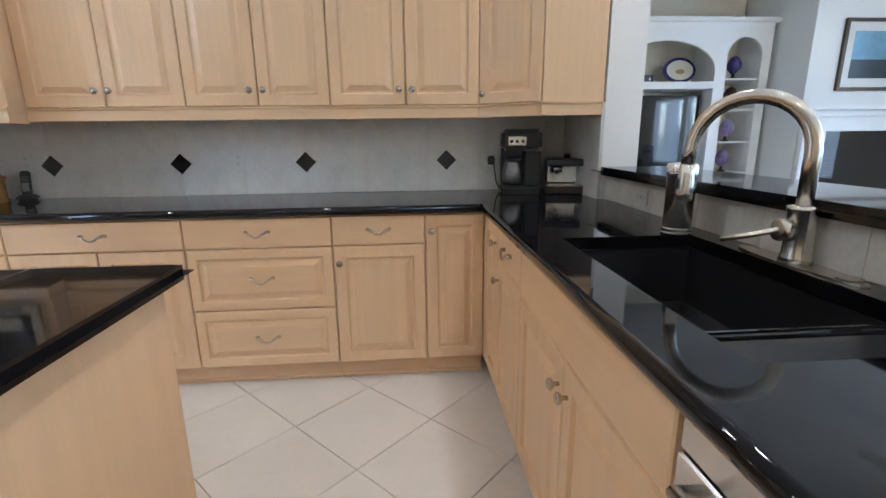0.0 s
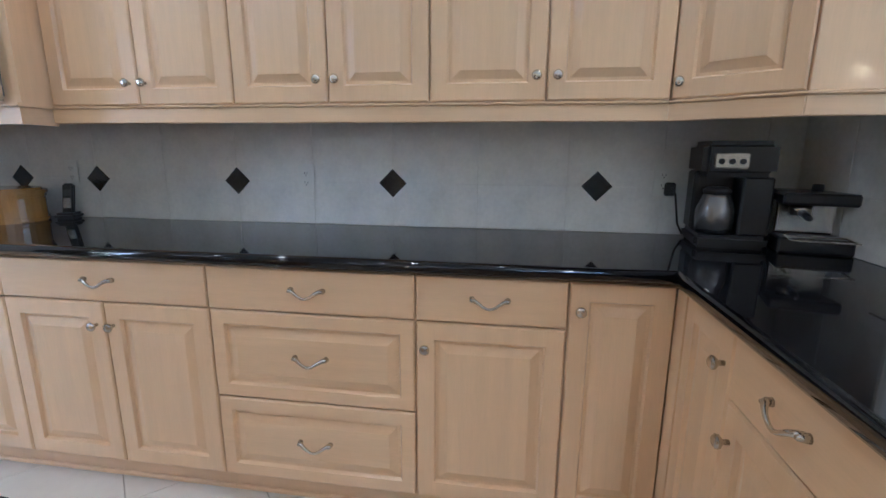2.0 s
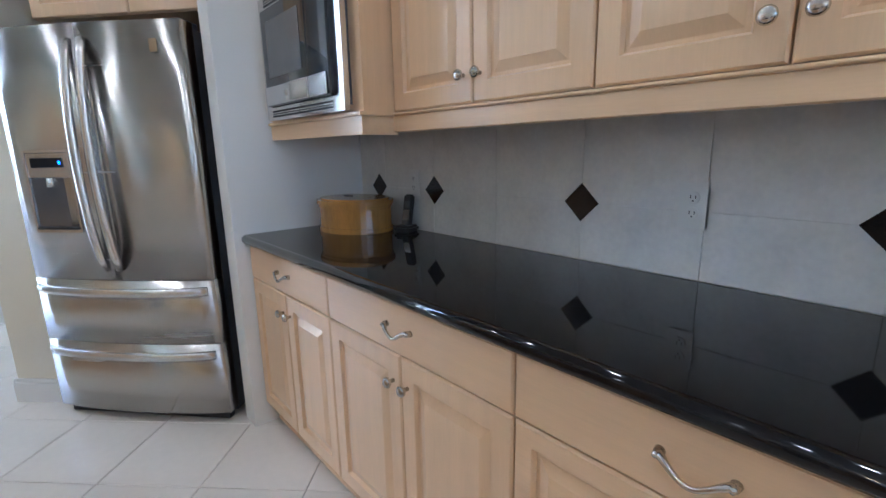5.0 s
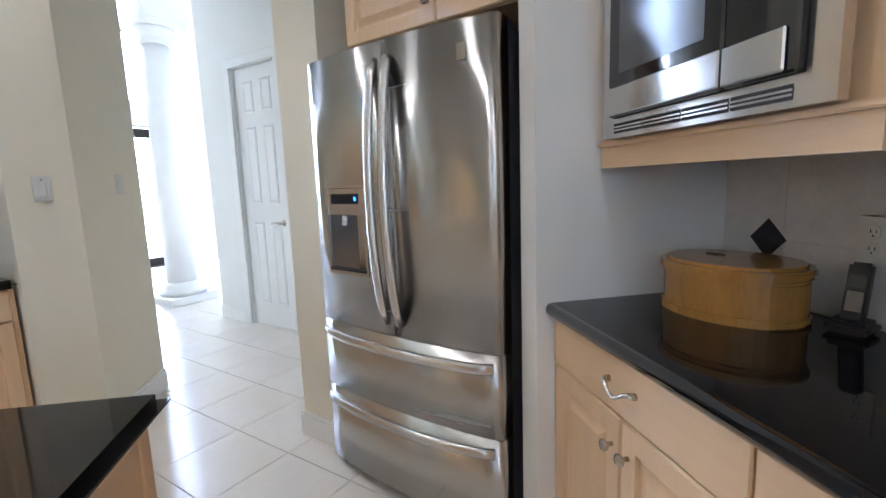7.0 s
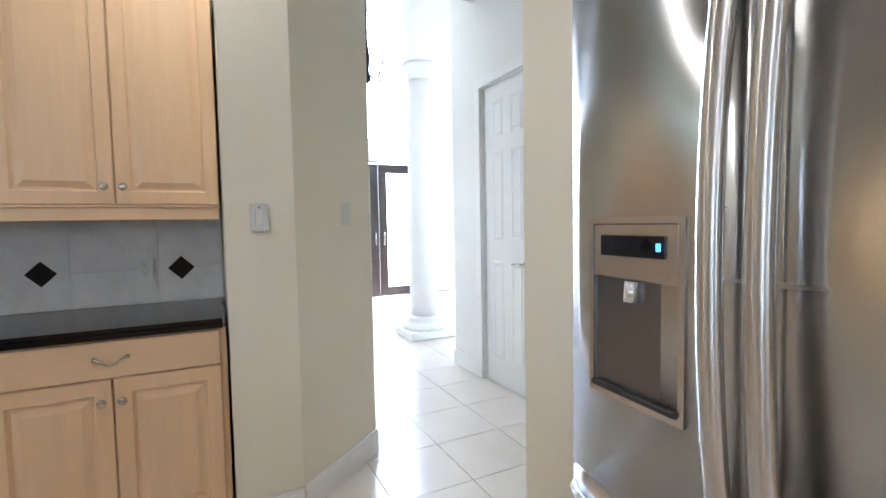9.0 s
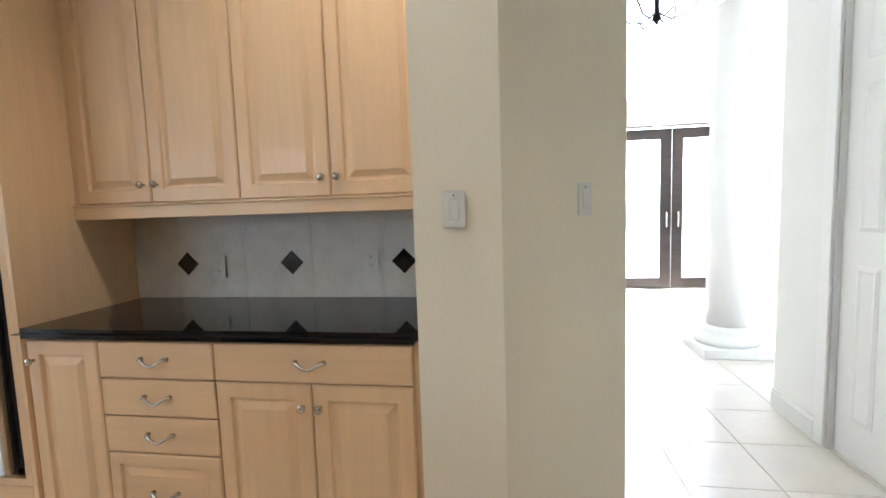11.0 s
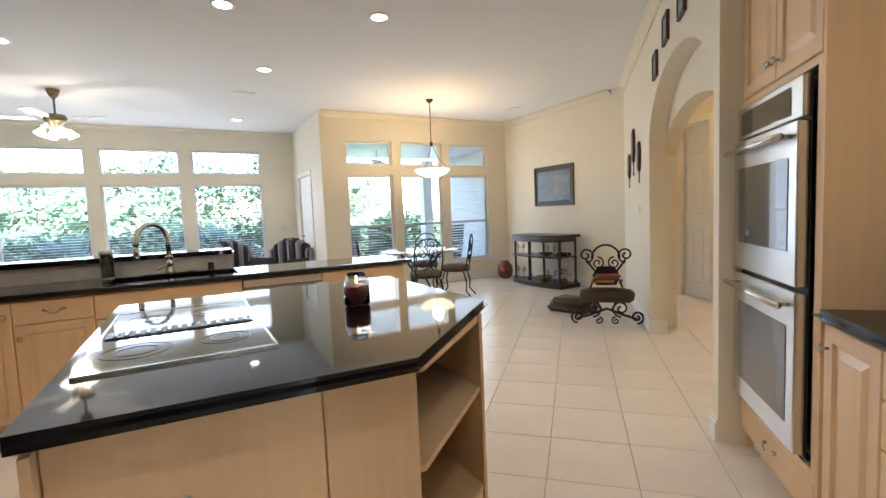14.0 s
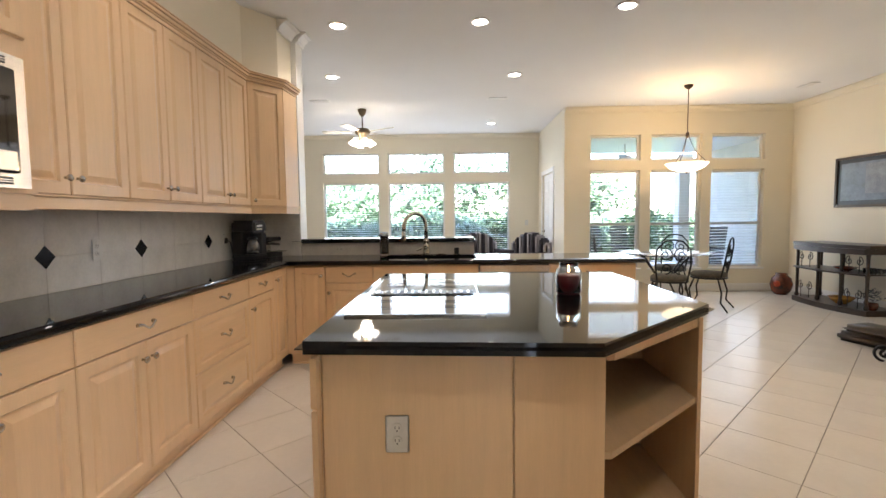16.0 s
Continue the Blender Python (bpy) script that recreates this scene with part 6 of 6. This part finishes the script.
# Unseen slab above the ceilings, added to keep sun off the front doors.
solo("sun_blocking_roof", box(-11.5, 6.9, -11, 7.5, HIGH + 0.2, HIGH + 0.4), STUCCO, kind="structure", label="unseen roof slab over the house, added to block the sun", category="roof")
solo("porch_wall", box(4.06, 7.2, -7.6, -7.3, -0.03, 2.715), STUCCO, kind="structure", label="pale stucco wall closing the porch", category="wall")
for y in (-3.9, -6.9):
    p = thing("porch_post", pose(7.3, y, -0.03), label="square pale stucco porch post", category="post", group="porch posts")
    part("shaft", box(-0.13, 0.13, -0.13, 0.13, 0.12, 2.6, 0.01), STUCCO, p)
    part("foot", box(-0.17, 0.17, -0.17, 0.17, 0, 0.119, 0.01), STUCCO, p)
    part("head", box(-0.17, 0.17, -0.17, 0.17, 2.601, 2.745, 0.01), STUCCO, p)
pf = thing("porch_fan", pose(5.6, -4.9, 0), label="white porch ceiling fan", category="ceiling fan")
part("rod", tube([(0, 0, 2.72), (0, 0, 2.5)], 0.015, 8), TRIM, pf)
part("motor", lathe([(0.03, 2.5), (0.12, 2.47), (0.12, 2.4), (0.05, 2.36), (0, 2.35)], 20), TRIM, pf, "", True)
for k in range(5):
    part("blade", box(0.12, 0.65, -0.06, 0.06, 2.43, 2.44), TRIM, pf, m=pose(0, 0, 0, 0, 0, 72 * k + 8))


def patio_chair(m):
    c = thing("patio_chair", m, label="dark woven high-backed patio chair", category="chair", group="patio chairs")
    part("seat", box(-0.27, 0.27, -0.27, 0.25, 0.36, 0.44, 0.02), WICKER, c)
    for k in range(11):
        part("back_slat", box(-0.27, 0.27, 0.24 + 0.008 * k, 0.265 + 0.008 * k, 0.46 + 0.058 * k, 0.50 + 0.058 * k, 0.006), WICKER, c)
    for sx in (-1, 1):
        part("leg", tube([(sx * 0.25, -0.25, 0.36), (sx * 0.27, -0.28, 0)], 0.018, 8), WICKER, c)
        part("leg", tube([(sx * 0.25, 0.25, 0.36), (sx * 0.27, 0.3, 0)], 0.018, 8), WICKER, c)
        part("arm", tube([(sx * 0.28, -0.24, 0.4), (sx * 0.3, -0.22, 0.64), (sx * 0.28, 0.28, 0.66)], 0.02, 8), WICKER, c, "", True)
    return c


pc = patio_chair(pose(5.1, -6.2, -0.03, 0, 0, 110))
copy_thing(pc, pose(6.0, -5.2, -0.03, 0, 0, -60))
copy_thing(pc, pose(6.3, -4.3, -0.03, 0, 0, -120))


def leaves(rnd, clumps, n, size, squash=1.0):
    """Leaf triangles gathered in clumps: (centre, radius)."""
    verts, faces = [], []
    for c, r in clumps:
        for _ in range(n):
            d = Vector((rnd.gauss(0, 1), rnd.gauss(0, 1), rnd.gauss(0, 1))).normalized() * r * rnd.uniform(0.45, 1.0)
            p = Vector(c) + Vector((d.x, d.y, d.z * squash))
            u = Vector((rnd.gauss(0, 1), rnd.gauss(0, 1), rnd.gauss(0, 1))).normalized() * size * rnd.uniform(0.6, 1.4)
            v = u.orthogonal().normalized() * size * 0.45
            k = len(verts)
            verts += [p - u, p + v, p + u, p - v]
            faces.append((k, k + 1, k + 2, k + 3))
    me = bpy.data.meshes.new("leaves")
    me.from_pydata(verts, [], faces)
    return me


def tree(m, seed, h, spread, mt, label):
    rnd = random.Random(seed)
    t = thing("tree", m, label=label, category="tree", group="garden trees")
    part("trunk", tube([(0, 0, -0.2), (0.05, 0.02, h * 0.25), (0.02, 0.08, h * 0.55), (0.1, 0, h * 0.8)], [0.16, 0.12, 0.09, 0.04], 10), BARK, t, "", True)
    clumps = []
    for k in range(9):
        a, r, z = rnd.uniform(0, 6.28), rnd.uniform(0.3, 1) * spread, h * rnd.uniform(0.45, 1.0)
        e = (r * math.cos(a), r * math.sin(a), z)
        part("limb", tube([(0.02, 0.05, h * 0.4), (e[0] * 0.5, e[1] * 0.5, (h * 0.4 + z) * 0.5 + 0.1), e], [0.05, 0.03, 0.012], 6), BARK, t, "", True)
        clumps.append((e, rnd.uniform(0.5, 0.95)))
    me = leaves(rnd, clumps, 240, 0.11)
    me.materials.append(mt)
    o = new("crown", me)
    o.parent = t
    return t


t0 = tree(pose(13.5, -1.2, 0), 3, 3.3, 1.5, FOLIAGE, "leafy green garden tree")
t1 = tree(pose(14.5, 2.6, 0), 8, 3.0, 1.7, FOLIAGE2, "leafy yellow-green garden tree")
for x, y, r, src in ((15.5, -4.2, 70, t0), (16.5, 0.6, 140, t1), (13.8, 6.0, 200, t0), (17, -8, 30, t1), (14.8, -6.8, 300, t0), (17.5, 4.0, 10, t0)):
    copy_thing(src, pose(x, y, 0, 0, 0, r))


def shrub(m, seed, mt, label):
    rnd = random.Random(seed)
    s = thing("shrub", m, label=label, category="shrub", group="garden shrubs")
    for k in range(4):
        a = 1.6 * k
        part("stem", tube([(0, 0, -0.2), (0.3 * math.cos(a), 0.3 * math.sin(a), 0.5)], [0.04, 0.015], 6), BARK, s)
    me = leaves(rnd, [((rnd.uniform(-0.7, 0.7), rnd.uniform(-0.7, 0.7), rnd.uniform(0.35, 1.35)), rnd.uniform(0.35, 0.6)) for _ in range(9)], 130, 0.10)
    me.materials.append(mt)
    o = new("leaves", me)
    o.parent = s
    return s


s0 = shrub(pose(10.6, -0.4, -0.16), 5, FOLIAGE2, "bushy yellow-green garden shrub")
s1 = shrub(pose(10.9, 1.6, -0.16), 6, FOLIAGE, "bushy dark green garden shrub")
rnd = random.Random(12)
for k in range(16):
    copy_thing((s0, s1)[k % 2], pose(rnd.uniform(10.2, 12.6), -9.5 + k * 1.05, -0.16, 0, 0, rnd.uniform(0, 360)) @ Matrix.Diagonal((1, 1, 1, 1)))

# fan palms close to the windows
def palm(m, seed):
    rnd = random.Random(seed)
    p = thing("fan_palm", m, label="low garden palm with spiky fronds", category="palm", group="garden palms")
    part("trunk", tube([(0, 0, -0.2), (0, 0, 0.55)], [0.12, 0.09], 10), BARK, p)
    for k in range(16):
        a, lift = rnd.uniform(0, 6.28), rnd.uniform(0.3, 1.2)
        bm = bmesh.new()
        n = 9
        for j in range(n):
            t = (j - (n - 1) / 2) * 0.22
            d = Vector((math.cos(a + t) * math.cos(lift), math.sin(a + t) * math.cos(lift), math.sin(lift)))
            o = Vector((math.cos(a) * 0.3 * math.cos(lift), math.sin(a) * 0.3 * math.cos(lift), 0.55 + 0.3 * math.sin(lift)))
            w = d.cross(Vector((0, 0, 1))).normalized() * 0.022
            e = o + d * rnd.uniform(0.5, 0.75) - Vector((0, 0, 0.12))
            mid = o + d * 0.35
            bm.faces.new([bm.verts.new(v) for v in (o, mid + w, e, mid - w)])
        part("frond", bm, FOLIAGE, p)
    return p


p0 = palm(pose(8.9, 0.9, -0.1), 2)
for x, y, r in ((8.8, -2.0, 60), (9.6, -3.4, 100), (9.5, 2.6, 30)):
    copy_thing(p0, pose(x, y, -0.1, 0, 0, r))

# tall hedge of dense bushes behind the garden
rnd = random.Random(31)
bh = thing("hedge_bush", pose(13.2, 0.2, -1.1), label="tall dense green hedge bush", category="bush", group="hedge bushes")
for k in range(5):
    part("stem", tube([(0, 0, -0.2), (0.6 * math.cos(1.3 * k), 0.6 * math.sin(1.3 * k), 2.0)], [0.06, 0.02], 6), BARK, bh)
me = leaves(rnd, [((rnd.uniform(-0.9, 0.9), rnd.uniform(-1.2, 1.2), rnd.uniform(0.4, 3.1)), rnd.uniform(0.45, 0.8)) for _ in range(22)], 150, 0.13)
me.materials.append(FOLIAGE2)
o = new("leaves", me)
o.parent = bh
for k in range(11):
    copy_thing(bh, pose(13.0 + rnd.uniform(-0.6, 0.8), -11 + k * 1.9, (-2.1 if k < 5 else -1.25) - rnd.uniform(0, 0.7), 0, 0, rnd.choice((0, 90, 180, 270)) + rnd.uniform(-20, 20)))


# ---- backsplash tiles ----
def backsplash(m, length, z0, joints, z1, tw, diamonds, label, first=0.0):
    b = thing("backsplash", m, kind="structure", label=label, category="backsplash")
    part("grout_bed", box(0, length, 0.004, 0.016, z0, z1), SPLASHGROUT, b)
    zs = [z0, *joints, z1]
    for za, zb in zip(zs, zs[1:]):
        cache = {}
        x = first
        while x < length - 0.001:
            xa, xb = max(0, x), min(length, x + tw)
            key = round(xb - xa, 4)
            if key not in cache:
                cache[key] = mesh_of("tile", box(0.0006, key - 0.0006, 0.0, 0.006, za + 0.0004, zb - 0.0004, 0.0007), SPLASH)
            o = new("tile", cache[key])
            o.parent = b
            o.matrix_basis = pose(xa, 0, 0)
            x += tw
    dm = mesh_of("accent_tile", box(-0.042, 0.042, -0.002, 0.005, -0.042, 0.042, 0.0015), BLACKTILE)
    for xd, zd in diamonds:
        o = new("accent_tile", dm)
        o.parent = b
        o.matrix_basis = pose(xd, 0, zd, 0, 45, 0)
    return b


X0S = -2.894
backsplash(pose(X0S, 0.620, 0), 3.511, 0.9145, (1.094,), 1.384, 0.352, [(d - X0S, 1.094) for d in (-2.735, -2.327, -1.63, -0.928, -0.107)],
           "grey stone tile backsplash with black diamond accents", first=0.209 - 0.352)
backsplash(pose(0.604, 0.62, 0, 0, 0, -90), 0.53, 0.9145, (1.094,), 1.384, 0.26, [], "grey stone tile on the side of the wall end")
backsplash(pose(0.6465, 0.088, 0, 0, 0, -90), 1.69, 0.9145, (), 1.0335, 0.15, [], "beige stone tile under the raised bar")
backsplash(at_un(0.200, -4.936, 0, 135), 1.594, 0.9145, (1.083,), 1.384, 0.352, [(0.200 - u, 1.085) for u in (-0.092, -0.65, -1.205)],
           "grey stone tile backsplash with black diamond accents", first=-0.1)

# ---- floor tiles, laid on the diagonal ----
TS, TU, TN = 0.42, 0.05, -0.845


def floor_zone(u, n):
    x, y = UN(u, n)
    if x > 6.2 or x > 3.7 and y < -3.5:
        return False
    if n < -10.1 or y > 4.4 or y < -9.6:
        return False
    if x < -3.1 and n > -1.9:
        return False
    if n < -5.3 and -0.9 < u < 1.0:
        return False
    return u > -9.4


tiles = new("tiled_floor")
tagged(tiles, "cream ceramic floor tiles laid on the diagonal", "floor", kind="structure")
tme = mesh_of("tile", box(-TS / 2 + 0.0017, TS / 2 - 0.0017, -TS / 2 + 0.0017, TS / 2 - 0.0017, -0.008, 0.0, 0.0015), TILE)
near, rest = [], []
for i in range(-24, 30):
    for j in range(-24, 24):
        u, n = TU + (i + 0.5) * TS, TN + (j + 0.5) * TS
        if floor_zone(u, n):
            x, y = UN(u, n)
            (near if -5.6 < x < 1.2 and -5.3 < y < 0.5 and len(near) < 298 else rest).append((x, y))
for x, y in near:
    o = new("tile", tme)
    o.parent = tiles
    o.matrix_basis = pose(x, y, 0.003, 0, 0, 45)
verts, faces = [], []
src_v = [v.co.copy() for v in tme.vertices]
src_f = [tuple(p.vertices) for p in tme.polygons]
for x, y in rest:
    m, k = pose(x, y, 0.003, 0, 0, 45), len(verts)
    verts += [m @ v for v in src_v]
    faces += [tuple(k + q for q in f) for f in src_f]
me = bpy.data.meshes.new("far_tiles")
me.from_pydata(verts, [], faces)
me.materials.append(TILE)
ft = new("far_tiles", me)
ft.parent = tiles
tagged(ft, kind="stuff")
